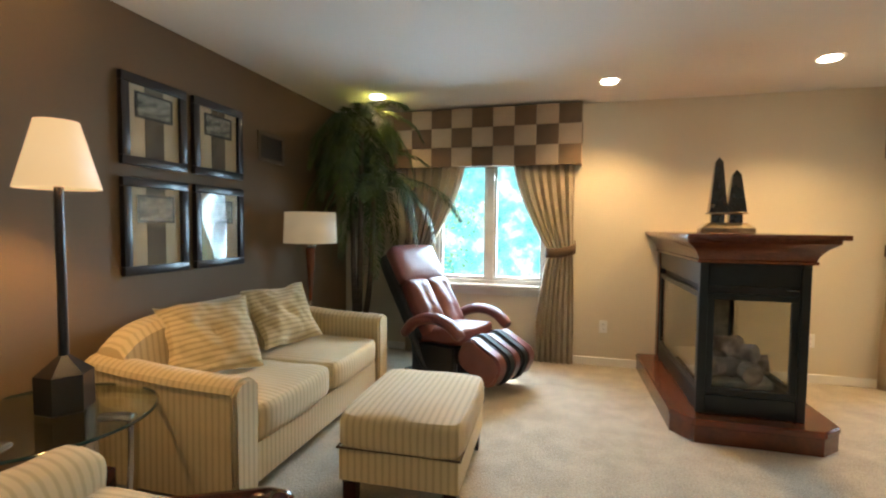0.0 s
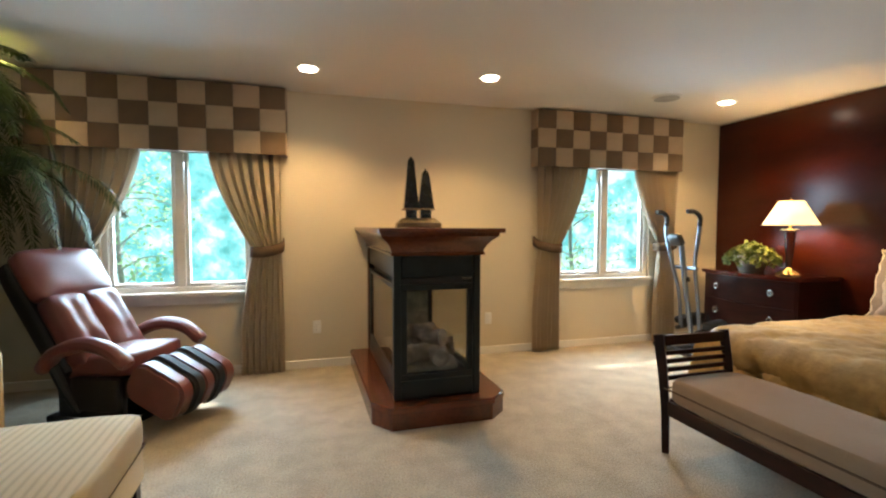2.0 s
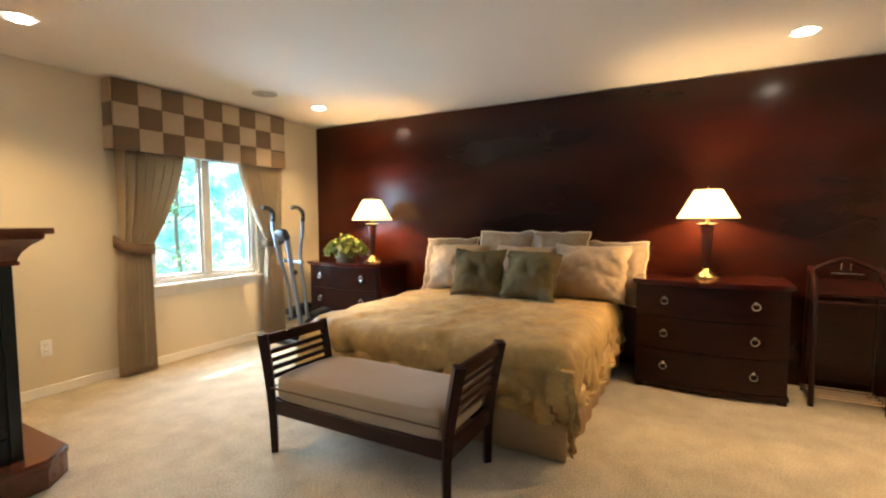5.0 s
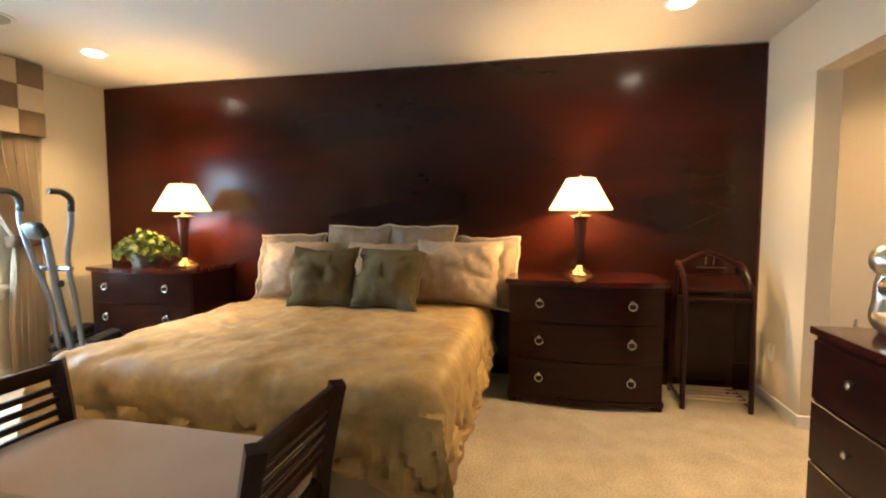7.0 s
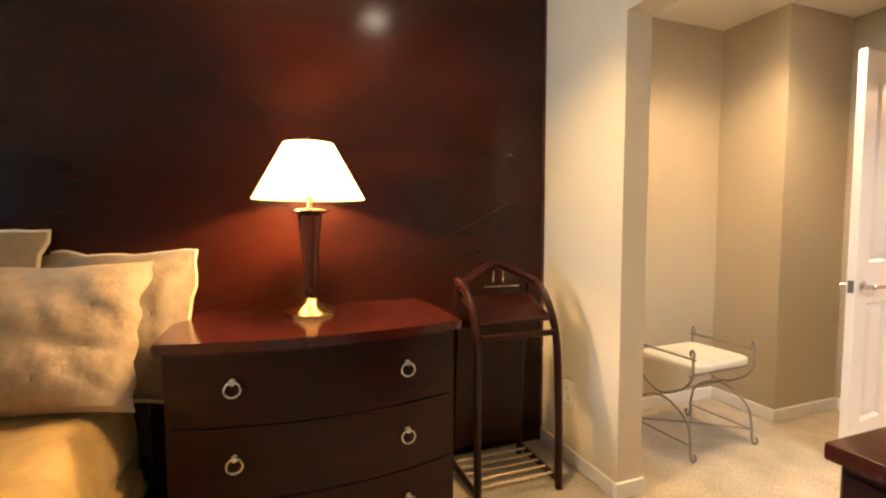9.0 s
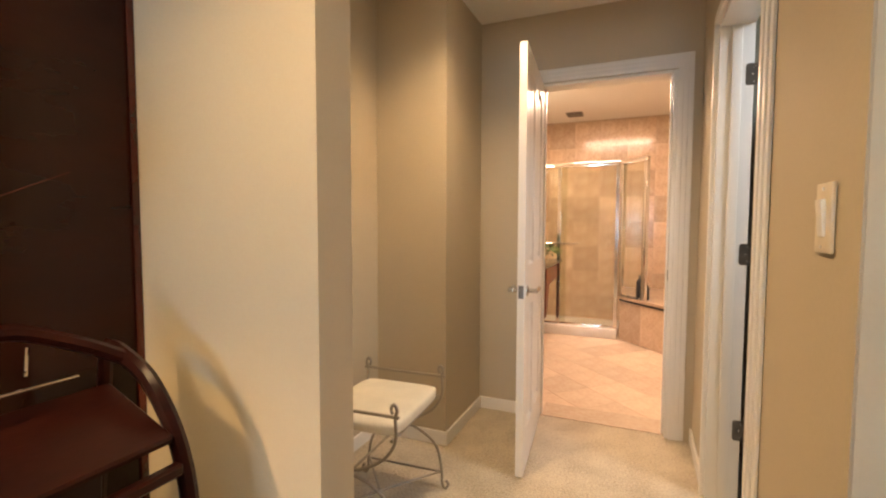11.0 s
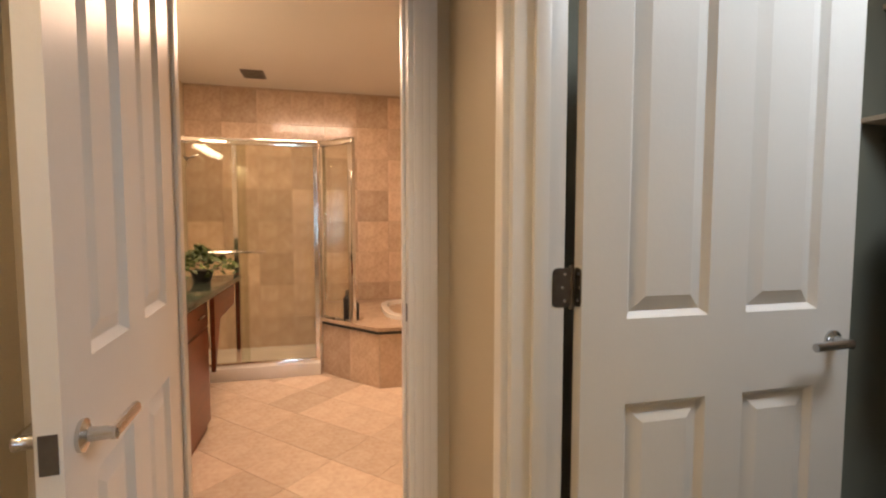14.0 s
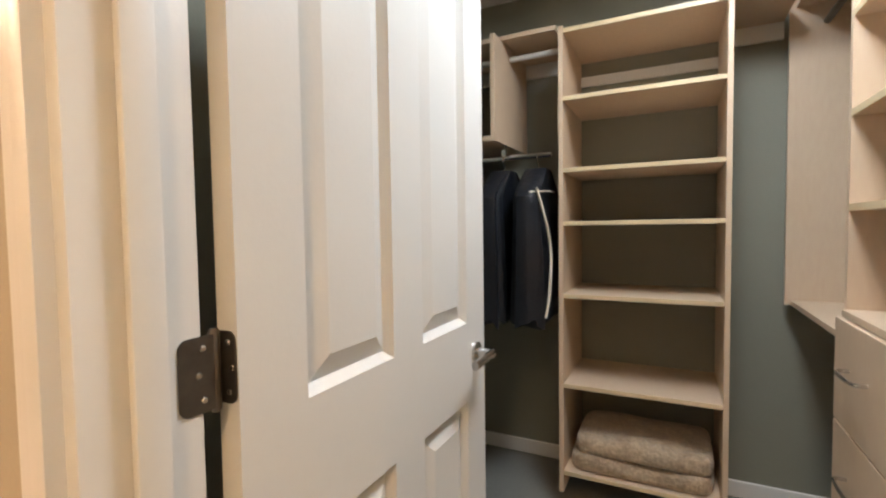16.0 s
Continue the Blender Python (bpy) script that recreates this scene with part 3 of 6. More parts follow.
# ---- window dressing ----
def valance(x0, x1):
    t = thing("valance", ((x0 + x1) / 2, YN, 1.87), "padded valance with a brown and sand checkerboard", "valance", "window valances")
    hw, d, h = (x1 - x0) / 2, 0.15, 0.555
    part("board", box(-hw + 0.004, hw - 0.004, -d + 0.02, -0.002, 0.004, h - 0.004), "chk_dark", t)
    cols, rows = 9, 3
    cw, rh = 2 * hw / cols, h / rows
    pieces = {}
    for s in ("chk_dark", "chk_light"):
        pieces[s] = mesh_of("square", moved(box(-cw / 2 + 0.0004, cw / 2 - 0.0004, -rh / 2 + 0.0004, rh / 2 - 0.0004, 0, 0.03, 0.005, 2), pose(0, 0, 0, 90, 0, 0)), s)
    sd = {}
    for s in ("chk_dark", "chk_light"):
        sd[s] = mesh_of("side_square", moved(box(-d / 2 + 0.01, d / 2 - 0.01, -rh / 2 + 0.0004, rh / 2 - 0.0004, 0, 0.02, 0.004, 2), pose(0, 0, 0, 90, 0, 90)), s)
    for i in range(cols):
        for j in range(rows):
            s = "chk_dark" if (i + j) % 2 == 0 else "chk_light"
            o = new("square", pieces[s])
            o.parent = t
            o.location = (-hw + (i + 0.5) * cw, -d + 0.03, (j + 0.5) * rh)
    for j in range(rows):
        for side in (-1, 1):
            s = "chk_light" if j % 2 == 0 else "chk_dark"
            o = new("side_square", sd[s])
            o.parent = t
            o.location = (side * hw - 0.01, -d / 2 + 0.01, (j + 0.5) * rh)
    return t


valance(-1.70, 0.115)
valance(2.46, 4.19)


def drape(x_out, x_in, xt0, xt1, xb0, xb1, name_label):
    """A tied-back curtain: full width at the top, gathered at the tie, spreading to the floor."""
    bm = bmesh.new()
    nu, nv = 64, 34
    zt, zk = 1.90, 1.06
    grid = []
    for j in range(nv + 1):
        v = j / nv
        z = zt * (1 - v) + 0.012 * v
        if z > zk:
            f = (zt - z) / (zt - zk)
            e2 = f ** 1.5
            a = x_out + (xt0 - x_out) * f
            b = x_in + (xt1 - x_in) * e2
        else:
            f = (zk - z) / zk
            e2 = min(1.0, f * 1.6) ** 0.7
            a = xt0 + (xb0 - xt0) * e2
            b = xt1 + (xb1 - xt1) * e2
        pinch = math.exp(-((z - zk) / 0.16) ** 2)
        row = []
        for i in range(nu + 1):
            u = i / nu
            ph = u * 2 * math.pi * 7 + 0.8 * noise.noise(Vector((u * 3, z * 0.8, x_out)))
            y = YN - 0.085 + (0.032 - 0.018 * pinch) * math.sin(ph) + 0.015 * noise.noise(Vector((u * 5, z * 1.5, x_in)))
            row.append(bm.verts.new((a + (b - a) * (u + 0.018 * math.sin(ph * 2)), y, z)))
        grid.append(row)
    for j in range(nv):
        for i in range(nu):
            bm.faces.new((grid[j][i], grid[j][i + 1], grid[j + 1][i + 1], grid[j + 1][i]))
    c = (xb0 + xb1) / 2
    t = thing("curtain", (c, YN, 0), name_label, "curtain", "tied-back curtains")
    o = part("cloth", moved(bm, Matrix.Translation((-c, -YN, 0))), "drape", t)
    thick(o, 0.004)
    lo, hi = min(xt0, xt1) - 0.02, max(xt0, xt1) + 0.02
    tb = bmesh.new()
    pts = [(lo - c, -0.02, 1.09), (lo - c + 0.01, -0.115, 1.075), ((lo + hi) / 2 - c, -0.145, 1.06), (hi - c - 0.01, -0.115, 1.075), (hi - c, -0.02, 1.09)]
    if x_out > x_in:
        pts = [(p[0], p[1], p[2] + 0.02 * k - 0.04) for k, p in enumerate(pts)]
    else:
        pts = [(p[0], p[1], p[2] + 0.04 - 0.02 * k) for k, p in enumerate(pts)]
    P = smoothcurve(pts, 5)
    rows = []
    for q in P:
        rows.append([tb.verts.new(q + Vector((0, 0, dz))) for dz in (-0.045, 0, 0.045)])
    for r0, r1 in zip(rows, rows[1:]):
        for k in range(2):
            tb.faces.new((r0[k], r1[k], r1[k + 1], r0[k + 1]))
    thick(part("tieback", tb, "tie", t, "brown cloth tieback"), 0.012)


drape(-1.62, -0.98, -1.56, -1.33, -1.58, -1.36, "beige pleated curtain tied back, hanging to the carpet")
drape(0.07, -0.50, 0.06, -0.16, 0.08, -0.27, "beige pleated curtain tied back, hanging to the carpet")
drape(2.48, 3.06, 2.50, 2.74, 2.45, 2.74, "beige pleated curtain tied back, hanging to the carpet")
drape(4.20, 3.62, 4.16, 3.96, 4.19, 3.90, "beige pleated curtain tied back, hanging to the carpet")


# ---- fittings on ceilings and walls ----
def downlight(x, y):
    t = thing("downlight", (x, y, H0), "round recessed ceiling downlight, lit", "ceiling light", "recessed downlights")
    part("trim_ring", lathe(bmesh.new(), [(0.062, -0.004), (0.085, -0.006), (0.088, -0.001), (0.062, -0.001)], 32), "white", t)
    part("lens", lathe(bmesh.new(), [(0.06, -0.012), (0.06, -0.002)], 28), "bulb", t, "glowing lamp face").visible_shadow = False


for lx, ly in DOWNLIGHTS + HALL_LIGHTS:
    downlight(lx, ly)
t = thing("ceiling_speaker", (3.41, 3.83, H0), "round grey ceiling speaker grille", "speaker")
part("grille", lathe(bmesh.new(), [(0.108, -0.014), (0.110, -0.001)], 32), mat("grey_grille", (0.42, 0.40, 0.37), None, 0.7, 9, 0.4, 400), t)
part("ring", lathe(bmesh.new(), [(0.111, -0.010), (0.13, -0.007), (0.132, -0.001), (0.111, -0.001)], 32), "ceiling", t)
t = thing("ceiling_vent", (4.30, -5.55, H0), "small dark bathroom ceiling vent", "vent")
part("frame", box(-0.09, 0.09, -0.10, 0.11, -0.01, -0.001, 0.003), "hinge", t)
for k in range(5):
    part("slat", box(-0.075, 0.075, -0.085 + k * 0.04, -0.065 + k * 0.04, -0.016, -0.0105), "hinge", t)


def outlet(x, y, z, rz, switch=False):
    t = thing("light_switch" if switch else "outlet", (x, y, z, 0, 0, rz), "cream rocker light switch plate" if switch else "white wall outlet with two sockets", "switch" if switch else "outlet")
    part("plate", box(-0.036, 0.036, -0.007, -0.0005, -0.058, 0.058, 0.003), "blueplate" if switch else "white", t)
    if switch:
        part("rocker", moved(box(-0.014, 0.014, -0.006, 0.002, -0.031, 0.031, 0.003), pose(0, -0.007, 0, 5, 0, 0)), "white", t)
        for s in (-1, 1):
            part("screw", moved(lathe(bmesh.new(), [(0.003, 0), (0.003, 0.002)], 10), pose(0, -0.0075, s * 0.048, 90, 0, 0)), "white", t)
    else:
        for s in (-1, 1):
            sk = part("socket", box(-0.014, 0.014, -0.010, -0.0072, s * 0.024 - 0.014, s * 0.024 + 0.014, 0.004), "white", t)
            for k in (-1, 1):
                part("slot", box(k * 0.006 - 0.001, k * 0.006 + 0.001, -0.0106, -0.0101, s * 0.024 - 0.005, s * 0.024 + 0.005), "black", sk)


outlet(0.35, YN, 0.37, 0)
outlet(2.0, YN, 0.36, 0)
outlet(4.586, YS, 0.353, 180)
outlet(3.304, -1.04, 1.212, 90, True)
outlet(4.95, -1.42, 0.33, -90)


def wall_vent():
    t = thing("wall_vent", (XW, 3.30, 1.90, 0, 0, 90), "dark return-air grille in a taupe frame", "vent")
    bm = bmesh.new()
    for q in ((-0.17, 0.17, 0.085, 0.115), (-0.17, 0.17, -0.115, -0.085), (-0.17, -0.14, -0.085, 0.085), (0.14, 0.17, -0.085, 0.085)):
        bx(bm, q[0], q[1], -0.014, -0.001, q[2], q[3], 0.003, 1)
    part("frame", bm, "matdark", t)
    part("backing", box(-0.14, 0.14, -0.004, -0.001, -0.085, 0.085), "black", t)
    for k in range(9):
        part("slat", moved(box(-0.139, 0.139, -0.005, 0.005, -0.001, 0.001), pose(0, -0.0085, -0.072 + k * 0.018, 35, 0, 0)), "matdark", t)


wall_vent()


def picture(y0, y1, z0, z1, seed):
    t = thing("framed_picture", (XW, (y0 + y1) / 2, z0, 0, 0, 90), "landscape print with banded mat in a wide black frame", "picture", "four framed pictures on the taupe wall")
    hw, h, f = (y1 - y0) / 2, z1 - z0, 0.05
    bm = bmesh.new()
    for q in ((-hw, hw, h - f, h), (-hw, hw, 0, f), (-hw, -hw + f, f, h - f), (hw - f, hw, f, h - f)):
        bx(bm, q[0], q[1], -0.034, -0.002, q[2], q[3], 0.008, 2)
    part("frame", bm, "blackframe", t)
    part("mat", box(-hw + f, hw - f, -0.012, -0.003, f, h - f), "matboard", t)
    part("band", box(-0.062, 0.062, -0.0145, -0.0125, f, h - f), "matdark", t)
    part("backing", box(-0.125, 0.125, -0.0165, -0.0146, h * 0.54, h * 0.83), "blackframe", t)
    part("print", box(-0.108, 0.108, -0.0185, -0.0166, h * 0.565, h * 0.805), "print", t)
    p = part("glazing", box(-hw + f, hw - f, -0.0225, -0.0205, f, h - f), "pane", t)
    p.visible_shadow = False


picture(1.995, 2.43, 1.61, 2.10, 1)
picture(2.485, 2.935, 1.61, 2.10, 2)
picture(1.995, 2.43, 1.01, 1.545, 3)
picture(2.485, 2.935, 1.01, 1.545, 4)

# ---- fireplace ----
def fireplace():
    cx = 1.09
    t = thing("fireplace", (cx, YN, 0), "three-sided black gas fireplace with cherry mantel and hearth", "fireplace")
    hp = [(-0.45, -0.002), (-0.43, -1.34), (-0.32, -1.485), (0.36, -1.485), (0.485, -1.37), (0.485, -0.002)]
    hb = prism(bmesh.new(), [(x * 0.985, y * 0.995 if y < -0.1 else y) for x, y in hp], 0.0, 0.10)
    part("hearth_base", hb, "cherry", t)
    hb = prism(bmesh.new(), hp, 0.1005, 0.145)
    bmesh.ops.bevel(hb, geom=hb.edges[:], offset=0.010, segments=2, affect="EDGES")
    part("hearth", hb, "cherry", t, "cherry wood hearth slab")
    x0, x1, y0, y1 = -0.285, 0.305, -1.37, -0.004
    zb, zt = 0.146, 1.09
    # body: corner posts, sills and heads on three sides
    P = 0.05
    for px, py in ((x0, y0), (x1 - P, y0), (x0, y1 - 0.09), (x1 - P, y1 - 0.09)):
        part("corner_post", box(px, px + P, py, py + (P if py == y0 else 0.09), zb, zt, 0.004, 1), "iron", t)
    for name, za, zc in (("lower_panel", zb, 0.265), ("upper_panel", 0.945, 1.085)):
        part(name, box(x0 + P + 0.001, x1 - P - 0.001, y0 + 0.008, y0 + 0.05, za, zc, 0.004, 1), "iron", t)
        part(name, box(x0 + 0.008, x0 + 0.049, y0 + P + 0.001, y1 - 0.091, za, zc, 0.004, 1), "iron", t)
        part(name, box(x1 - 0.049, x1 - 0.008, y0 + P + 0.001, y1 - 0.091, za, zc, 0.004, 1), "iron", t)
    part("louver_strip", box(x0 + P + 0.001, x1 - P - 0.001, y0 + 0.016, y0 + 0.045, 0.90, 0.943, 0.003, 1), "black", t)
    part("vent_pull", box(x1 - 0.13, x1 - 0.055, y0 - 0.006, y0 + 0.007, 0.928, 0.936, 0.002, 1), "steel", t, "bright metal pull")
    part("floor_plate", box(x0 + 0.05, x1 - 0.05, y0 + 0.05, y1 - 0.09, 0.20, 0.262), "black", t)
    part("top_plate", box(x0 + 0.05, x1 - 0.05, y0 + 0.05, y1 - 0.09, 0.88, 0.94), "black", t)
    part("side_jamb", box(x0 - 0.004, x1 + 0.004, y1 - 0.089, y1, zb, zt), "cherry", t)

    def door(name, a, b, m):
        f = 0.04
        bm = bmesh.new()
        w = b - a
        for q in ((0, w, 0, f), (0, w, 0.632 - f, 0.632), (0, f, f, 0.632 - f), (w - f, w, f, 0.632 - f)):
            bx(bm, q[0], q[1], -0.012, 0.012, q[2], q[3], 0.004, 1)
        d = part(name, moved(bm, m), "iron", t)
        p = part("pane", moved(box(f - 0.005, w - f + 0.005, -0.003, 0.003, f - 0.005, 0.632 - f + 0.005), m), "fireglass", d)
        p.visible_shadow = False
    door("front_door", x0 + P, x1 - P, pose(x0 + P, y0 + 0.022, 0.267))
    door("side_door", 0, y1 - 0.092 - (y0 + P), pose(x0 + 0.022, y0 + P + 0.0005, 0.267, 0, 0, 90))
    door("side_door", 0, y1 - 0.092 - (y0 + P), pose(x1 - 0.022, y0 + P + 0.0005, 0.267, 0, 0, 90))
    part("fire_back", box(x0 + 0.055, x1 - 0.055, y1 - 0.16, y1 - 0.10, 0.262, 0.88), "ash", t, "pale refractory back")
    part("ember_bed", cushion_at(0.42, 0.9, 0.05, (0.01, -0.75, 0.262), 11), "ash", t, "grey ash and ember bed")
    rnd = random.Random(8)
    for k, (lx, ly, lz, ln, r, a) in enumerate(((-0.02, -0.98, 0.36, 0.34, 0.05, 20), (0.05, -0.86, 0.37, 0.36, 0.055, -25), (-0.06, -0.74, 0.36, 0.34, 0.05, 60), (0.02, -0.90, 0.46, 0.30, 0.045, -60), (-0.03, -0.78, 0.47, 0.28, 0.042, 15), (0.08, -1.02, 0.35, 0.22, 0.05, 80))):
        r, ly, lz = r * 1.25, ly - 0.13, lz + 0.02
        lg = tube(bmesh.new(), smoothcurve([(-ln / 2, 0, 0), (-ln / 6, 0.012, 0.006), (ln / 6, -0.01, 0.0), (ln / 2, 0.008, 0.01)], 4), [r * (0.9 + 0.2 * rnd.random()) for _ in range(13)], 12)
        part("log", moved(lg, pose(lx, ly, lz, 0, 0, a)), "log", t, "charred ceramic log")
    gr = bmesh.new()
    for k in range(7):
        tube(gr, smoothcurve([(-0.14 + k * 0.047, -1.09, 0.37), (-0.14 + k * 0.047, -1.07, 0.31), (-0.14 + k * 0.047, -0.9, 0.305), (-0.14 + k * 0.047, -0.66, 0.305)], 3), 0.006, 6)
    for yk in (-1.05, -0.7):
        tube(gr, [(-0.16, yk, 0.306), (0.16, yk, 0.306)], 0.008, 6)
    part("grate", gr, "black", t)
    # cornice: stacked courses flaring to the shelf
    bm = bmesh.new()
    rings = []
    for o, z in [(0.004, 1.086), (0.020, 1.087), (0.022, 1.104), (0.014, 1.108), (0.018, 1.124), (0.030, 1.150), (0.052, 1.178), (0.080, 1.202), (0.094, 1.212), (0.096, 1.2335), (0.0, 1.2336)]:
        rings.append([bm.verts.new(q) for q in ((x0 - o, y1, z), (x0 - o, y0 - o, z), (x1 + o, y0 - o, z), (x1 + o, y1, z))])
    for a, b in zip(rings, rings[1:]):
        for k in range(4):
            bm.faces.new((a[k], a[(k + 1) % 4], b[(k + 1) % 4], b[k]))
    part("cornice", bm, "cherry", t)
    part("mantel_shelf", box(x0 - 0.115, x1 + 0.115, y0 - 0.15, y1, 1.234, 1.264, 0.006), "cherry", t, "cherry wood mantel shelf")


def cushion_at(w, d, h, loc, seed):
    return moved(cushion(w, d, h, 0.015, 0.012, seed, 12), Matrix.Translation(loc))


fireplace()
t = thing("obelisk_sculpture", (1.085, 3.74, 1.266, 0, 0, -6), "two dark marble obelisks on a stepped bronze base", "sculpture")
part("base", box(-0.165, 0.165, -0.09, 0.09, 0, 0.035, 0.004), "antique", t)
bm = prism(bmesh.new(), [(-0.16, -0.085), (0.16, -0.085), (0.16, 0.085), (-0.16, 0.085)], 0.036, 0.07)
for v in bm.verts:
    if v.co.z > 0.05:
        v.co.x *= 0.75
        v.co.y *= 0.7
part("plinth", bm, "antique", t)
for ox, h, w in ((-0.055, 0.355, 0.056), (0.055, 0.265, 0.06)):
    part("pedestal", box(ox - 0.04, ox + 0.04, -0.04, 0.04, 0.071, 0.13, 0.003, 1), "obelisk", t)
    part("collar", box(ox - w - 0.008, ox + w + 0.008, -w - 0.004, w + 0.004, 0.131, 0.142, 0.003, 1), "antique", t)
    bm = prism(bmesh.new(), [(-w, -w), (w, -w), (w, w), (-w, w)], 0.143, 0.143 + h)
    for v in bm.verts:
        if v.co.z > 0.2:
            v.co.x *= 0.42
            v.co.y *= 0.42
    top = [f for f in bm.faces if f.calc_center_median().z > 0.142 + h][0]
    r = bmesh.ops.poke(bm, faces=[top])
    r["verts"][0].co.z += 0.035
    part("obelisk", moved(bm, Matrix.Translation((ox, 0, 0))), "obelisk", t)


# ---- sitting corner ----
def feet(t, pts, h, r0, r1, material="darkwood"):
    for x, y in pts:
        part("leg", lathe(bmesh.new(), [(r1, 0.0), (r0, h)], 4 if r0 > 0.02 else 12, (x, y)), material, t)


def sofa():
    t = thing("sofa", (-1.78, 2.58, 0, 0, 0, 0), "cream striped two-seat sofa with loose seat cushions", "sofa")
    x0, x1, y0, y1 = -0.42, 0.42, -0.86, 0.86
    part("base", box(x0 + 0.04, x1 - 0.02, y0 + 0.14, y1 - 0.14, 0.08, 0.27, 0.02), "sofastripe", t)
    for s in (-1, 1):
        # arm: flat outer side, rolled top sweeping up to the back
        bm = bmesh.new()
        ya, yb = (y0, y0 + 0.15) if s < 0 else (y1 - 0.15, y1)
        prof = []
        for k in range(13):
            u = k / 12
            x = x1 - 0.0 + (x0 - x1) * u
            prof.append((x, 0.612 + 0.05 * u * u))
        secs = []
        for x, zt in prof:
            sec = [(ya, 0.07), (ya - 0.004 * s, zt - 0.05)]
            for q in range(7):
                a = math.pi * (1 - q / 6)
                sec.append(((ya + yb) / 2 + math.cos(a) * (yb - ya) / 2 * 1.06, zt - 0.05 + math.sin(a) * 0.05))
            sec += [(yb, 0.07)]
            secs.append([bm.verts.new((x, yy, zz)) for yy, zz in sec])
        for a, b in zip(secs, secs[1:]):
            for k in range(len(a)):
                bm.faces.new((a[k], a[(k + 1) % len(a)], b[(k + 1) % len(a)], b[k]))
        bm.faces.new(secs[0])
        bm.faces.new(list(reversed(secs[-1])))
        bmesh.ops.bevel(bm, geom=[e for e in bm.edges if all(abs(v.co.x - x1) < 1e-4 for v in e.verts)], offset=0.012, segments=2, affect="EDGES")
        part("arm", bm, "sofastripex", t)
        fp = bmesh.new()
        fv = [fp.verts.new((x1 + 0.0015, yy, zz)) for yy, zz in [(ya + 0.012, 0.075)] + [((ya + yb) / 2 + math.cos(math.pi * (1 - q / 8)) * ((yb - ya) / 2 - 0.006), 0.557 + math.sin(math.pi * q / 8) * 0.045) for q in range(9)] + [(yb - 0.012, 0.075)]]
        face = fp.faces.new(fv)
        for v in [e for e in bmesh.ops.extrude_face_region(fp, geom=[face])["geom"] if isinstance(e, bmesh.types.BMVert)]:
            v.co.x += 0.012
        part("arm_front", fp, "sofastripe", t)
    bk = bmesh.new()
    n = 24
    rows = []
    for j in range(n + 1):
        y = y0 + 0.06 + (y1 - y0 - 0.12) * j / n
        u = 2 * j / n - 1
        zt = 0.82 - 0.03 * u * u - 0.09 * abs(u) ** 9
        sec = [(x0, 0.08), (x0 + 0.0, zt - 0.05), (x0 + 0.03, zt - 0.008), (x0 + 0.08, zt), (x0 + 0.14, zt - 0.012), (x0 + 0.175, zt - 0.05), (x0 + 0.23, 0.30), (x0 + 0.23, 0.08)]
        rows.append([bk.verts.new((a, y, b)) for a, b in sec])
    for a, b in zip(rows, rows[1:]):
        for k in range(8):
            bk.faces.new((a[k], a[(k + 1) % 8], b[(k + 1) % 8], b[k]))
    bk.faces.new(rows[0])
    bk.faces.new(list(reversed(rows[-1])))
    part("backrest", bk, "sofastripe", t)
    for s in (-1, 1):
        part("seat_cushion", moved(cushion(0.66, 0.695, 0.17, 0.018, 0.005, s, 14), Matrix.Translation((0.10, s * 0.3515, 0.272))), "sofastripe", t)
    part("front_rail", box(x1 - 0.05, x1 - 0.018, y0 + 0.151, y1 - 0.151, 0.075, 0.268, 0.01), "sofastripe", t)
    for px in (x0 + 0.05, x1 - 0.06):
        for py in (y0 + 0.07, y1 - 0.07):
            part("leg", box(px - 0.03, px + 0.03, py - 0.03, py + 0.03, 0, 0.075, 0.004, 1), "darkwood", t)


sofa()
for y, a, sd, tilt in ((2.16, -26, 1, -32), (2.86, -16, 2, -32)):
    t = thing("throw_pillow", pose(-1.80, y, 0.475) @ pose(0, 0, 0, 0, 0, 90 + a) @ pose(0, 0, 0, tilt, 0, 0), "cream striped square pillow with a tufted button", "pillow", "sofa pillows")
    part("cover", pillow(0.50, 0.45, 0.20, sd, tuft=0.035), "sofastripez", t)
    part("button", moved(lathe(bmesh.new(), [(0.004, -0.004), (0.014, 0), (0.004, 0.006)], 12), pose(0, -0.055, 0.23, 90, 0, 0)), "sofastripez", t)

t = thing("ottoman", (-0.725, 2.345, 0, 0, 0, 2), "cream striped square ottoman on dark wooden feet", "ottoman")
part("base", box(-0.285, 0.285, -0.365, 0.365, 0.11, 0.265, 0.012), "sofastripex", t)
part("cushion", moved(cushion(0.60, 0.76, 0.155, 0.015, 0.004, 5, 14), Matrix.Translation((0, 0, 0.266))), "sofastripex", t)
part("piping", tube(bmesh.new(), [(-0.29, -0.37, 0.27), (0.29, -0.37, 0.27), (0.29, 0.37, 0.27), (-0.29, 0.37, 0.27)], 0.006, 6, closed=True), "tie", t)
for sx in (-1, 1):
    for sy in (-1, 1):
        part("leg", moved(box(-0.032, 0.032, -0.032, 0.032, 0, 0.11, 0.004, 1), Matrix.Translation((sx * 0.24, sy * 0.32, 0))), "darkwood", t)

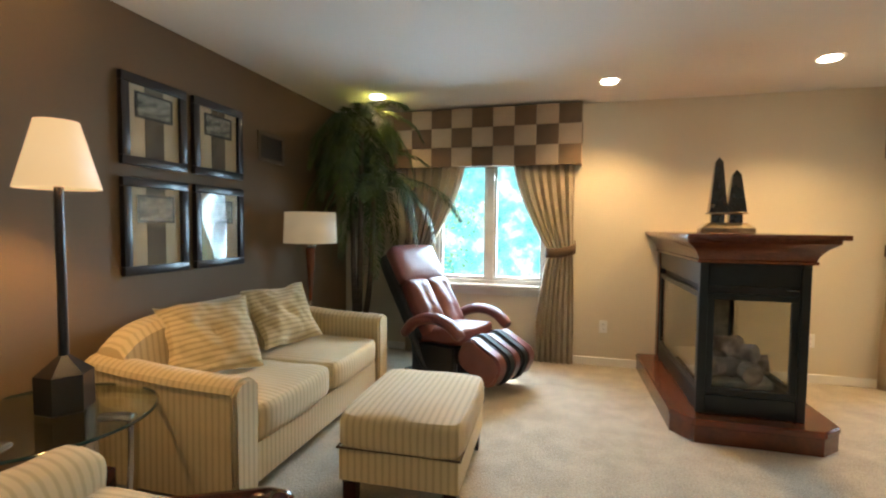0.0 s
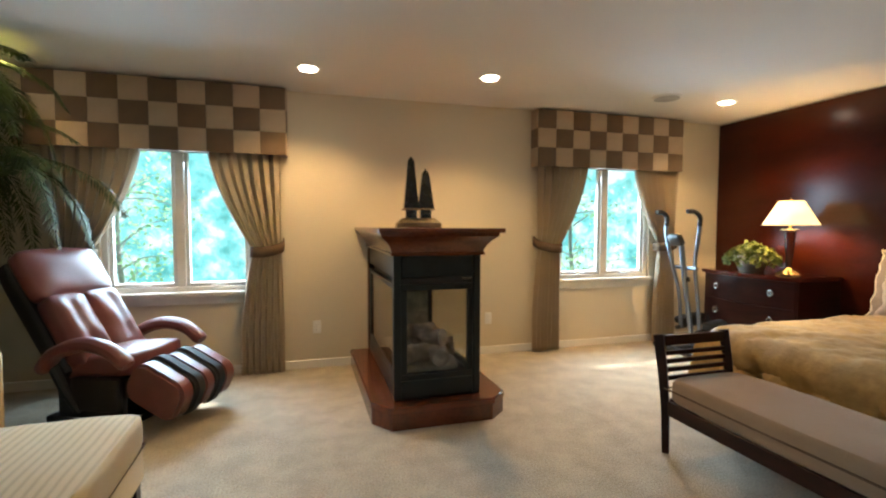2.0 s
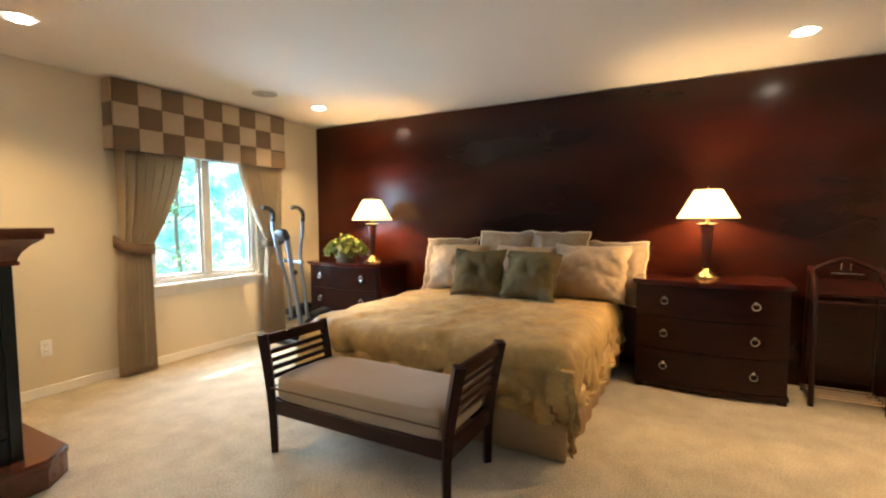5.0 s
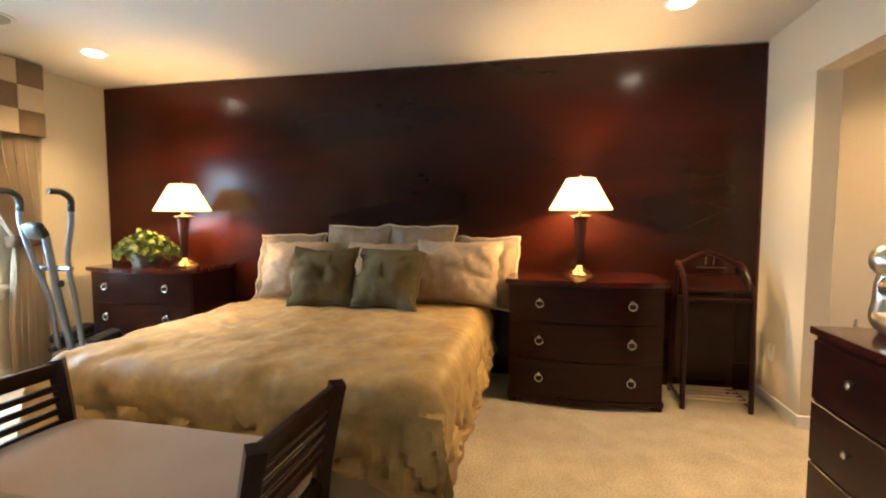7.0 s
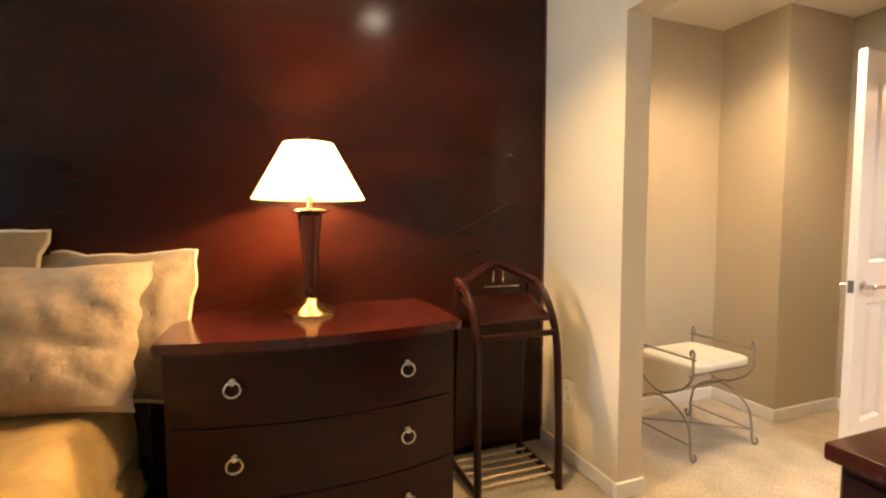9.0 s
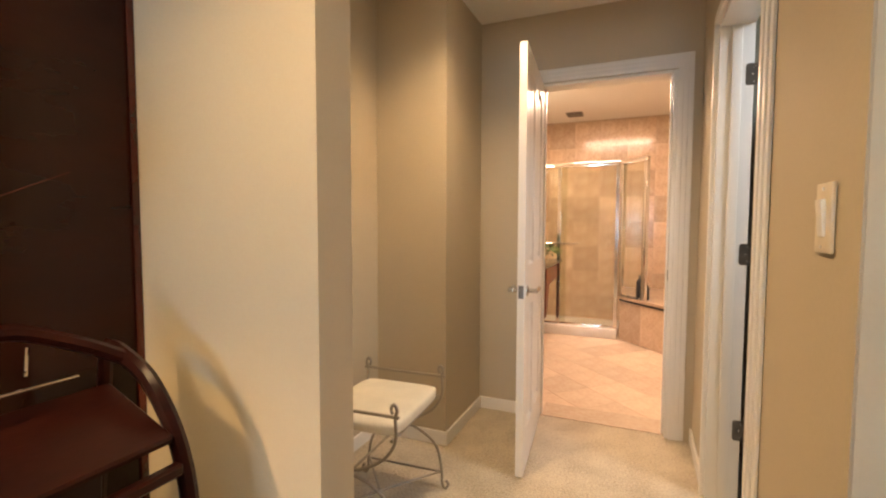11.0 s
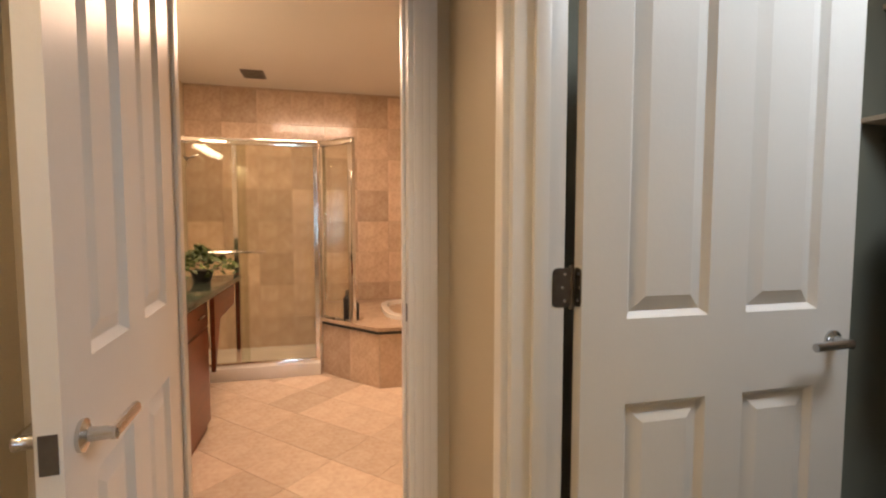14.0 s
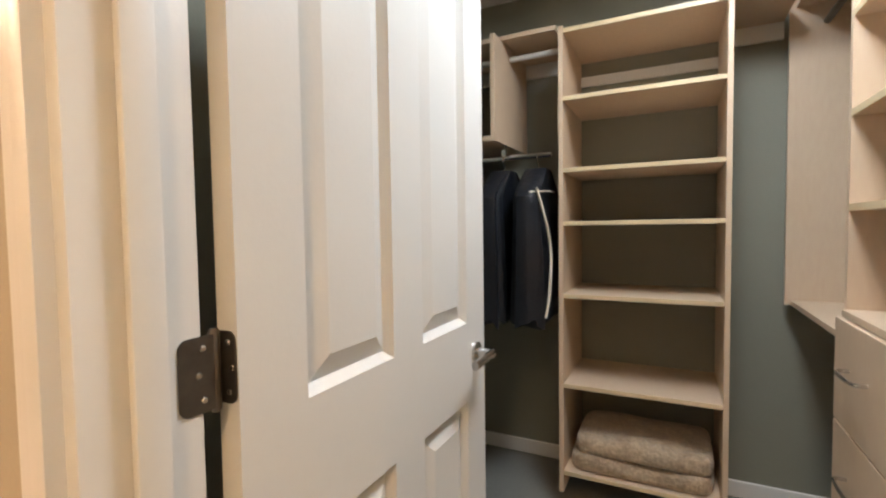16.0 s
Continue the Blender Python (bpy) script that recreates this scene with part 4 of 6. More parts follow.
t = thing("side_table", (-1.93, 1.36, 0), "round glass-topped side table with flat steel legs", "table")
part("glass_top", lathe(bmesh.new(), [(0.372, 0.538), (0.375, 0.544), (0.372, 0.550)], 64), "tableglass", t).visible_shadow = False
part("glass_rim", tube(bmesh.new(), [(0.377 * math.cos(k * math.pi / 32), 0.377 * math.sin(k * math.pi / 32), 0.544) for k in range(64)], 0.0065, 8, closed=True), "glassedge", t, "dark green polished glass edge")
for a in (25, 115, 205, 295):
    part("leg", moved(tube(bmesh.new(), smoothcurve([(0.20, 0, 0.531), (0.29, 0, 0.531), (0.315, 0, 0.50), (0.31, 0, 0.3), (0.29, 0, 0.012)], 6), 0.016, 8, sx=1.0), pose(0, 0, 0, 0, 0, a) @ Matrix.Diagonal((1, 2.0, 1, 1))), "steel", t)
part("lower_shelf", lathe(bmesh.new(), [(0.275, 0.0), (0.28, 0.012), (0.28, 0.03), (0.27, 0.036)], 48), "topwood", t, "dark wood lower disc")

t = thing("table_lamp", (-1.91, 1.43, 0.5515), "tall table lamp with black faceted base and cream shade", "lamp")
part("base", lathe(bmesh.new(), [(0.088, 0), (0.096, 0.006), (0.096, 0.15), (0.03, 0.21), (0.018, 0.22)], 6), "blackframe", t)
part("stem", lathe(bmesh.new(), [(0.017, 0.22), (0.016, 0.90)], 12), "blackframe", t)
bm = lathe(bmesh.new(), [(0.138, 0.875), (0.070, 1.135)], 40)
bmesh.ops.delete(bm, geom=[f for f in bm.faces if len(f.verts) > 4], context="FACES")
thick(part("shade", bm, "shade_low", t, "cream cloth shade, lit"), 0.003)
lamp("POINT", "table_lamp_bulb", pose(-1.91, 1.43, 1.57), 13, WARM, soft=0.04)

t = thing("floor_lamp", (-2.06, 3.50, 0), "floor lamp with white drum shade and cherry stem", "lamp")
part("base", lathe(bmesh.new(), [(0.12, 0), (0.12, 0.012), (0.02, 0.024)], 32), "steel", t)
part("pole", lathe(bmesh.new(), [(0.009, 0.02), (0.009, 0.66)], 12), "steel", t)
part("stem", lathe(bmesh.new(), [(0.012, 0.661), (0.038, 1.06), (0.040, 1.10), (0.012, 1.115)], 20), "cherry", t)
part("socket", lathe(bmesh.new(), [(0.05, 1.116), (0.05, 1.128), (0.01, 1.135), (0.01, 1.2)], 20), "steel", t)
bm = lathe(bmesh.new(), [(0.215, 1.145), (0.205, 1.40)], 48)
bmesh.ops.delete(bm, geom=[f for f in bm.faces if len(f.verts) > 4], context="FACES")
thick(part("shade", bm, "shade_dim", t, "white linen drum shade"), 0.003)

t = thing("armchair", (-1.22, 0.98, 0, 0, 0, 0), "wooden armchair with cream striped cushions", "armchair")
part("seat", moved(cushion(0.62, 0.54, 0.16, 0.02, 0.005, 7, 12), Matrix.Translation((0.02, 0, 0.26))), "sofastripe", t)
part("backrest", moved(cushion(0.38, 0.56, 0.16, 0.05, 0.005, 8, 14), pose(-0.36, 0, 0.30, 0, -82, 0) @ Matrix.Translation((0.05, 0, -0.08))), "sofastripe", t)
for s in (-1, 1):
    part("arm", tube(bmesh.new(), smoothcurve([(-0.36, s * 0.34, 0.28), (-0.1, s * 0.35, 0.32), (0.2, s * 0.35, 0.395), (0.33, s * 0.35, 0.42), (0.385, s * 0.35, 0.37), (0.38, s * 0.34, 0.0)], 6), 0.024, 10, sx=1.35), "topwood", t, "polished red-brown bent wood arm")
    part("leg", moved(box(-0.02, 0.02, -0.02, 0.02, 0, 0.42, 0.004, 1), Matrix.Translation((-0.34, s * 0.335, 0))), "topwood", t)
part("seat_frame", box(-0.34, 0.36, -0.315, 0.315, 0.20, 0.262, 0.006), "topwood", t)


def palm():
    rnd = random.Random(21)
    t = thing("palm_tree", (-1.86, 3.98, 0), "tall artificial palm with arching green fronds in the corner", "plant")
    part("pot", lathe(bmesh.new(), [(0.13, 0), (0.17, 0.26), (0.185, 0.28), (0.165, 0.285), (0.15, 0.25), (0.0, 0.25)], 28), "tie", t)
    tops = []
    for k, (dx, dy, h) in enumerate(((0.03, -0.02, 2.13), (-0.05, 0.04, 1.78), (0.09, 0.03, 1.55))):
        tr = tube(bmesh.new(), smoothcurve([(dx * 0.4, dy * 0.4, 0.24), (dx * 1.2, dy, h * 0.5), (dx * 1.6, dy * 1.2, h)], 8), [0.030 - 0.0006 * q + 0.002 * (q % 2) for q in range(17)], 10)
        part("trunk", tr, "trunk", t)
        tops.append((dx * 1.6, dy * 1.2, h))
    for tx, ty, h in tops:
        count = 32 if h > 1.9 else 15
        for f in range(count):
            a = (f + rnd.uniform(-0.4, 0.4)) * 6.283 * 0.382
            ln = rnd.uniform(0.72, 1.0)
            rise = f / count
            reach = ln * (0.58 + 0.4 * rnd.random())
            ca, sa = math.cos(a), math.sin(a)
            if sa > 0.2:
                reach *= 0.6
            if ca < -0.5:
                reach *= 0.8
            if sa < -0.2 and ca < 0.3:
                reach *= 0.74
            if ca > 0.4 and rise > 0.4:
                reach *= 0.85
            lift = 0.05 + 0.16 * (1 - rise)
            drop = 0.15 + 0.75 * rise * rnd.uniform(0.8, 1.15)
            pts = smoothcurve([(tx, ty, h), (tx + ca * reach * 0.35, ty + sa * reach * 0.35, h + lift), (tx + ca * reach * 0.8, ty + sa * reach * 0.8, h + lift - drop * 0.38), (tx + ca * reach, ty + sa * reach, h + lift - drop)], 10)
            fb = tube(bmesh.new(), pts, [0.006 - 0.00015 * q for q in range(len(pts))], 5)
            for i in range(4, len(pts)):
                d = (pts[i] - pts[i - 1]).normalized()
                side = d.cross(Vector((0, 0, 1))).normalized()
                w = 0.135 * math.sin(math.pi * min(1, 0.22 + 0.72 * i / len(pts)))
                for s in (-1, 1):
                    for e in (0, 0.5):
                        b0 = pts[i - 1].lerp(pts[i], e)
                        tip = b0 + side * s * w * rnd.uniform(0.7, 1.0) + d * w * rnd.uniform(0.6, 0.95) - Vector((0, 0, w * rnd.uniform(0.1, 0.5)))
                        mid = b0.lerp(tip, 0.4) + Vector((0, 0, 0.008))
                        wide = d * 0.0085
                        vs = [fb.verts.new(q) for q in (b0, mid + wide, tip, mid - wide)]
                        for v in vs:
                            v.co.x = max(v.co.x, XW + 1.86 + 0.02)
                            v.co.y = min(v.co.y, YN - 3.98 - 0.02)
                            v.co.z = min(v.co.z, H0 - 0.03)
                        fb.faces.new(vs)
            part("frond", fb, "leaf", t)


palm()


def massage_chair():
    t = thing("massage_chair", (-0.91, 3.90, 0, 0, 0, -26), "burgundy leather reclining massage chair, sunlit", "recliner")
    bm = box(-0.38, 0.22, -0.24, 0.24, 0.0, 0.05, 0.015)
    bx(bm, -0.30, 0.18, -0.22, -0.18, 0.04, 0.30, 0.01)
    bx(bm, -0.30, 0.18, 0.18, 0.22, 0.04, 0.30, 0.01)
    part("base", bm, "plastic", t)
    part("under_frame", box(-0.34, 0.26, -0.20, 0.20, 0.18, 0.32, 0.03), "plastic", t)
    part("seat", moved(cushion(0.54, 0.46, 0.13, 0.025, 0.006, 3, 12), pose(-0.01, 0, 0.32, 0, -6, 0)), "leather", t)
    B = pose(-0.20, 0, 0.34, 0, -123, 0)
    part("back_shell", moved(cushion(0.86, 0.56, 0.12, 0.01, 0.003, 2, 10), B @ Matrix.Translation((0.40, 0, -0.05))), "plastic", t)
    for s in (-1, 1):
        part("backrest", moved(cushion(0.50, 0.25, 0.12, 0.035, 0.016, 4 + s, 20, [(q, s * 0.02, 0.012) for q in (0.14, 0.02, -0.10)]), B @ Matrix.Translation((0.23, s * 0.126, -0.165))), "leather", t)
    part("headrest", moved(cushion(0.36, 0.54, 0.10, 0.03, 0.008, 6, 14), B @ Matrix.Translation((0.655, 0, -0.15))), "leather", t)
    for s in (-1, 1):
        part("armrest", tube(bmesh.new(), smoothcurve([(-0.30, s * 0.31, 0.37), (-0.18, s * 0.32, 0.49), (0.02, s * 0.325, 0.555), (0.20, s * 0.325, 0.53), (0.33, s * 0.32, 0.44)], 6), [0.03] + [0.045] * 23 + [0.035], 12, sx=1.25), "leather", t)
        part("arm_post", tube(bmesh.new(), smoothcurve([(-0.24, s * 0.29, 0.40), (-0.18, s * 0.27, 0.25), (-0.10, s * 0.24, 0.10)], 5), 0.035, 10), "plastic", t)
        part("side_cover", moved(cushion(0.34, 0.05, 0.2, 0.008, 0.002, 1, 8), Matrix.Translation((0.02, s * 0.245, 0.12))), "plastic", t)
    L = pose(0.30, 0, 0.36, 0, 26, 0)
    for k, (y, w, mm) in enumerate(((-0.205, 0.115, "leather"), (-0.10, 0.09, "rubber"), (0.0, 0.10, "leather"), (0.10, 0.09, "rubber"), (0.205, 0.115, "leather"))):
        hh, ln = (0.265, 0.39) if mm == "leather" else (0.29, 0.41)
        bm = box(-ln / 2, ln / 2, -w / 2, w / 2, -hh / 2, hh / 2)
        bmesh.ops.bevel(bm, geom=[e for e in bm.edges if abs(e.verts[0].co.y - e.verts[1].co.y) > 0.01], offset=0.10, segments=7, affect="EDGES", profile=0.5)
        bmesh.ops.bevel(bm, geom=[e for e in bm.edges if abs(e.verts[0].co.y - e.verts[1].co.y) < 1e-5], offset=0.018, segments=3, affect="EDGES")
        part("calf_pad", moved(bm, L @ Matrix.Translation((0.17, y, -0.03))), mm, t)


massage_chair()


# ---- bed and bench ----
def bed():
    x0, x1, y0, y1 = 2.80, 4.80, 0.94, 2.80
    t = thing("bed", ((x0 + x1) / 2, (y0 + y1) / 2, 0), "king-size bed with a rumpled gold bedspread and tan skirt", "bed")
    hx, hy = (x1 - x0) / 2, (y1 - y0) / 2
    part("box_spring", box(-hx + 0.06, hx, -hy + 0.05, hy - 0.05, 0.14, 0.36, 0.03), "skirt", t)
    part("mattress", box(-hx + 0.05, hx, -hy + 0.04, hy - 0.04, 0.362, 0.58, 0.05), "pillow", t)
    # pleated skirt
    bm = bmesh.new()
    path = [(hx, hy - 0.03), (-hx + 0.05, hy - 0.03), (-hx + 0.05, -hy + 0.03), (hx, -hy + 0.03)]
    rows = []
    for a, b in zip(path, path[1:]):
        A, B2 = Vector(a), Vector(b)
        d = (B2 - A).normalized()
        nn = Vector((d.y, -d.x))
        for k in range(40):
            p = A.lerp(B2, k / 40)
            w = 0.006 * math.sin(k * 1.3) + 0.012 * noise.noise(Vector((p.x * 3, p.y * 3, 0)))
            rows.append([bm.verts.new((p.x - nn.x * w * q, p.y - nn.y * w * q, z)) for q, z in ((0.1, 0.36), (0.6, 0.2), (1.5, 0.006))])
    for a, b in zip(rows, rows[1:]):
        for k in range(2):
            bm.faces.new((a[k], a[k + 1], b[k + 1], b[k]))
    thick(part("bed_skirt", bm, "skirt", t, "tan gathered bed skirt"), 0.004)
    # bedspread: a cloth over the top, falling at foot and sides with an uneven hem
    bm = bmesh.new()
    nu, nv = 110, 110
    fall = 0.46
    U0, U1 = -hx - fall, hx - 0.28
    V0, V1 = -hy - fall, hy + fall
    grid = []
    top = 0.615
    for i in range(nu + 1):
        row = []
        for j in range(nv + 1):
            u, v = U0 + (U1 - U0) * i / nu, V0 + (V1 - V0) * j / nv
            ex = max(0.0, -hx - u)
            ey = max(0.0, abs(v) - hy)
            s = math.copysign(1, v)
            k = noise.noise(Vector((u * 2.3, v * 2.3, 3)))
            k2 = noise.noise(Vector((u * 7 + 4, v * 5, 8)))
            k3 = noise.noise(Vector((u * 15 + 4, v * 13, 2)))
            fold = abs(noise.noise(Vector((u * 1.6 + v * 3.0, v * 1.2, 11))))
            wr = abs(noise.noise(Vector((u * 5 - v * 4, v * 5 + u * 2, 31)))), abs(noise.noise(Vector((u * 9 + v * 6, v * 7 - u * 4, 47))))
            z = top + 0.014 * k + 0.012 * k2 + 0.006 * k3 - 0.05 * max(0.0, 0.14 - wr[0]) - 0.035 * max(0.0, 0.12 - wr[1]) + 0.03 * max(0, 0.2 - fold) * 2
            x, y = max(u, -hx), math.copysign(min(abs(v), hy), v)
            # rounded edges
            rx = max(0.0, 0.10 - (u + hx)) if u > -hx else 0.10
            ry = max(0.0, 0.10 - (hy - abs(v))) if abs(v) < hy else 0.10
            rr = min(0.10, math.hypot(rx, ry))
            z -= 0.10 - math.sqrt(max(0.0, 0.01 - rr * rr))
            e = math.hypot(ex, ey)
            hem = 0.25 + 0.10 * noise.noise(Vector((u * 1.7, v * 1.7, 20))) + 0.5 * min(ex, ey)
            drop = min(e, hem) if e > 0 else 0
            if e > 0:
                z -= drop * 0.96
                out = 0.015 + 0.10 * drop * (0.5 + 0.5 * math.sin((u if ey > ex else v) * 21 + 2 * k)) + 0.05 * drop
                x -= out * ex / e
                y += s * out * ey / e
                crease = 0.9 * max(0.0, 0.16 - wr[0]) * min(1.0, drop * 6)
                x += 0.012 * k2 * drop * 4 + 0.35 * crease * ex / e
                y += (0.012 * k2 * drop * 4 - 0.35 * crease * ey / e) * s
            row.append(bm.verts.new((x, y, z)))
        grid.append(row)
    for i in range(nu):
        for j in range(nv):
            bm.faces.new((grid[i][j], grid[i + 1][j], grid[i + 1][j + 1], grid[i][j + 1]))
    thick(part("bedspread", bm, "spread", t, "rumpled gold bedspread falling over the foot"), 0.006, 1.0)
    part("headrail", box(hx + 0.001, hx + 0.028, -hy, hy, 0.1, 0.75, 0.01), "darkwood", t)
    for px in (-hx + 0.12, hx - 0.12):
        for py in (-hy + 0.12, hy - 0.12):
            part("leg", box(px - 0.03, px + 0.03, py - 0.03, py + 0.03, 0, 0.139, 0.004, 1), "darkwood", t)


bed()


def bed_pillow(x, y, z, w, h, th, mm, tilt, yaw, seed, label, edge=None, tuft=0.0):
    t = thing("bed_pillow", pose(x, y, z) @ pose(0, 0, 0, 0, 0, -90 + yaw) @ pose(0, 0, 0, -tilt, 0, 0), label, "pillow", "pillows on the bed")
    part("cover", pillow(w, h, th, seed, tuft=tuft), mm, t)
    if edge:
        part("piping", rim(w * 0.995, h * 0.995, 0.0095, seed), edge, t, "cream piped edge" if edge == "piping" else "")


EU = "grey-tan square sham with cream piping leaning on the wall"
for x, y, z, tl, yw, sd in ((4.60, 2.62, 0.56, 20, 6, 1), (4.66, 2.03, 0.62, 14, 0, 2), (4.66, 1.52, 0.62, 14, 0, 3), (4.58, 1.05, 0.56, 22, -10, 4)):
    bed_pillow(x, y, z, 0.57, 0.58, 0.24, "euro", tl, yw, sd, EU, "piping")
SH = "plump sand-coloured pillow with knotted corners"
for x, y, z, w, h, tl, yw, sd in ((4.40, 2.43, 0.62, 0.62, 0.48, 26, 8, 5), (4.46, 1.78, 0.62, 0.58, 0.46, 22, 0, 6), (4.36, 1.20, 0.62, 0.66, 0.50, 26, -6, 7)):
    bed_pillow(x, y, z, w, h, 0.27, "pillow", tl, yw, sd, SH)
GR = "small olive velvet cushion with a centre tuft"
for x, y, yw, sd, rl in ((4.14, 2.08, 10, 8, 0.038), (4.12, 1.62, -6, 9, 0.02)):
    bed_pillow(x, y, 0.625, 0.48, 0.44, 0.23, "green", 26, yw, sd, GR, "green", rl)

t = thing("bench", (2.45, 1.89, 0, 0, 0, 0), "dark wood bench with slatted ends and a taupe cushion", "bench")
for s in (-1, 1):
    for px in (-0.235, 0.235):
        yt, yb = s * 0.615, s * 0.545
        part("leg", tube(bmesh.new(), smoothcurve([(px * 0.98, yb, 0.0), (px, s * 0.55, 0.25), (px, s * 0.575, 0.45), (px, yt, 0.66)], 6), [0.024 + 0.0006 * q for q in range(19)], 4, sx=1.15), "darkwood", t)
    part("top_rail", moved(box(-0.22, 0.22, -0.014, 0.014, 0.595, 0.655, 0.006), Matrix.Translation((0, s * 0.603, 0))), "darkwood", t)
    for k in range(4):
        part("slat", box(-0.215, 0.215, s * (0.588 - k * 0.006) - 0.008, s * (0.588 - k * 0.006) + 0.008, 0.542 - k * 0.046, 0.568 - k * 0.046, 0.003, 1), "darkwood", t)
    part("end_rail", box(-0.21, 0.21, s * 0.552 - 0.014, s * 0.552 + 0.014, 0.22, 0.30, 0.004, 1), "darkwood", t)
for px in (-0.23, 0.23):
    part("side_rail", box(px - 0.014, px + 0.014, -0.53, 0.53, 0.22, 0.30, 0.004, 1), "darkwood", t)
part("seat_cushion", moved(cushion(0.49, 1.08, 0.135, 0.012, 0.003, 4, 14), Matrix.Translation((0, 0, 0.302))), "benchcloth", t)
part("piping", tube(bmesh.new(), [(-0.2505, -0.545, 0.37), (0.2505, -0.545, 0.37), (0.2505, 0.545, 0.37), (-0.2505, 0.545, 0.37)], 0.005, 6, closed=True), "tie", t)


def nightstand(y, pulls=True):
    t = thing("nightstand", (4.515, y, 0), "dark mahogany bow-front chest with three drawers", "chest of drawers", "bedside chests")
    hw, xb = 0.485, 0.30

    def bow(o, w=hw, back=xb):
        pts = [(back, -w), (back, w)]
        pts += [(-0.20 - o - 0.07 * (1 - (q / 10 - 1) ** 2), w - 2 * w * q / 20) for q in range(21)]
        return pts
    bm = prism(bmesh.new(), bow(0.0), 0.06, 0.80)
    part("carcass", bm, "darkwood", t)
    bm = prism(bmesh.new(), bow(0.03, hw + 0.025, xb + 0.005), 0.801, 0.835)
    bmesh.ops.bevel(bm, geom=bm.edges[:], offset=0.006, segments=2, affect="EDGES")
    part("top", bm, "topwood", t, "polished red-brown top")
    bm = prism(bmesh.new(), bow(0.012, hw + 0.01, xb), 0.03, 0.059)
    part("plinth", bm, "darkwood", t)
    for za, zc in ((0.066, 0.306), (0.312, 0.552), (0.558, 0.796)):
        pts = bow(0.012, hw - 0.02)[2:]
        pts = pts + [(x + 0.011, yy) for x, yy in reversed(pts)]
        bm = prism(bmesh.new(), pts, za, zc)
        d = part("drawer_front", bm, "darkwood", t)
        for s in (-1, 1):
            yk = s * 0.285
            xk = -0.212 - 0.07 * (1 - (yk / (hw - 0.02)) ** 2)
            ring_pull2(d, xk, yk, (za + zc) / 2 + 0.01)
    for px, py in ((-0.19, -hw + 0.03), (-0.19, hw - 0.03), (xb - 0.04, -hw + 0.03), (xb - 0.04, hw - 0.03)):
        part("foot", moved(box(-0.03, 0.03, -0.03, 0.03, 0, 0.03, 0.005, 1), Matrix.Translation((px, py, 0))), "darkwood", t)


def ring_pull2(d, x, y, z):
    """Back plate, post and hanging ring joined into one pull."""
    bm = moved(lathe(bmesh.new(), [(0.011, 0), (0.011, 0.005), (0.006, 0.008), (0.006, 0.018), (0.009, 0.02)], 12), pose(x, y, z + 0.016, 0, -90, 0))
    tube(bm, [(x - 0.014, y + 0.024 * math.cos(k * math.pi / 12), z - 0.006 + 0.024 * math.sin(k * math.pi / 12)) for k in range(24)], 0.0048, 8, closed=True)
    part("ring_pull", bm, "steel", d, "brushed nickel ring pull")


nightstand(0.305)
nightstand(3.74)


def bedside_lamp(x, y):
    t = thing("bedside_lamp", (x, y, 0.8375), "lit bedside lamp with tapered wood column and brass foot", "lamp", "bedside lamps")
    part("foot", lathe(bmesh.new(), [(0.104, 0), (0.104, 0.008), (0.036, 0.05), (0.024, 0.065)], 8), "brass", t)
    part("column", lathe(bmesh.new(), [(0.022, 0.066), (0.046, 0.38), (0.048, 0.392)], 20), "topwood", t)
    part("collar", lathe(bmesh.new(), [(0.048, 0.393), (0.078, 0.408), (0.078, 0.414), (0.014, 0.42)], 24), "brass", t)
    part("neck", lathe(bmesh.new(), [(0.013, 0.421), (0.013, 0.48)], 14), "brass", t)
    bm = lathe(bmesh.new(), [(0.216, 0.455), (0.096, 0.672)], 48)
    bmesh.ops.delete(bm, geom=[f for f in bm.faces if len(f.verts) > 4], context="FACES")
    thick(part("shade", bm, "shade_on", t, "glowing cream conical shade"), 0.003)
    part("finial", lathe(bmesh.new(), [(0.006, 0.668), (0.010, 0.683), (0.003, 0.698)], 12), "brass", t)
    lamp("POINT", "bedside_lamp_bulb", pose(x, y, 0.8375 + 0.55), 24, WARM, soft=0.035)


bedside_lamp(4.60, 0.32)
bedside_lamp(4.52, 3.50)

rnd = random.Random(4)
t = thing("ivy_basket", (4.50, 3.86, 0.8365), "trailing variegated ivy in a wire basket", "plant")
part("basket", lathe(bmesh.new(), [(0.10, 0), (0.14, 0.10), (0.15, 0.16), (0.14, 0.16), (0.0, 0.14)], 24), "wroughtiron", t)
bm = bmesh.new()
for k in range(900):
    a, b = rnd.uniform(0, 6.283), rnd.random()
    r = 0.24 * math.sqrt(b)
    c = Vector((math.cos(a) * r * 0.8, math.sin(a) * r * 1.15, 0.25 - 0.16 * b + rnd.gauss(0, 0.022)))
    c.z = max(c.z, 0.012)
    m = Matrix.Translation(c) @ Euler((rnd.uniform(-1, 1), rnd.uniform(-1, 1), rnd.uniform(0, 6.3))).to_matrix().to_4x4()
    s = rnd.uniform(0.013, 0.022)
    vs = [bm.verts.new(m @ Vector(q)) for q in ((0, -s, 0), (s, -s * 0.3, 0.004), (s * 0.5, s * 0.8, 0), (0, s * 1.2, -0.003), (-s * 0.5, s * 0.8, 0), (-s, -s * 0.3, 0.004))]
    bm.faces.new(vs)
part("foliage", bm, "ivy", t, "yellow-green ivy leaves")

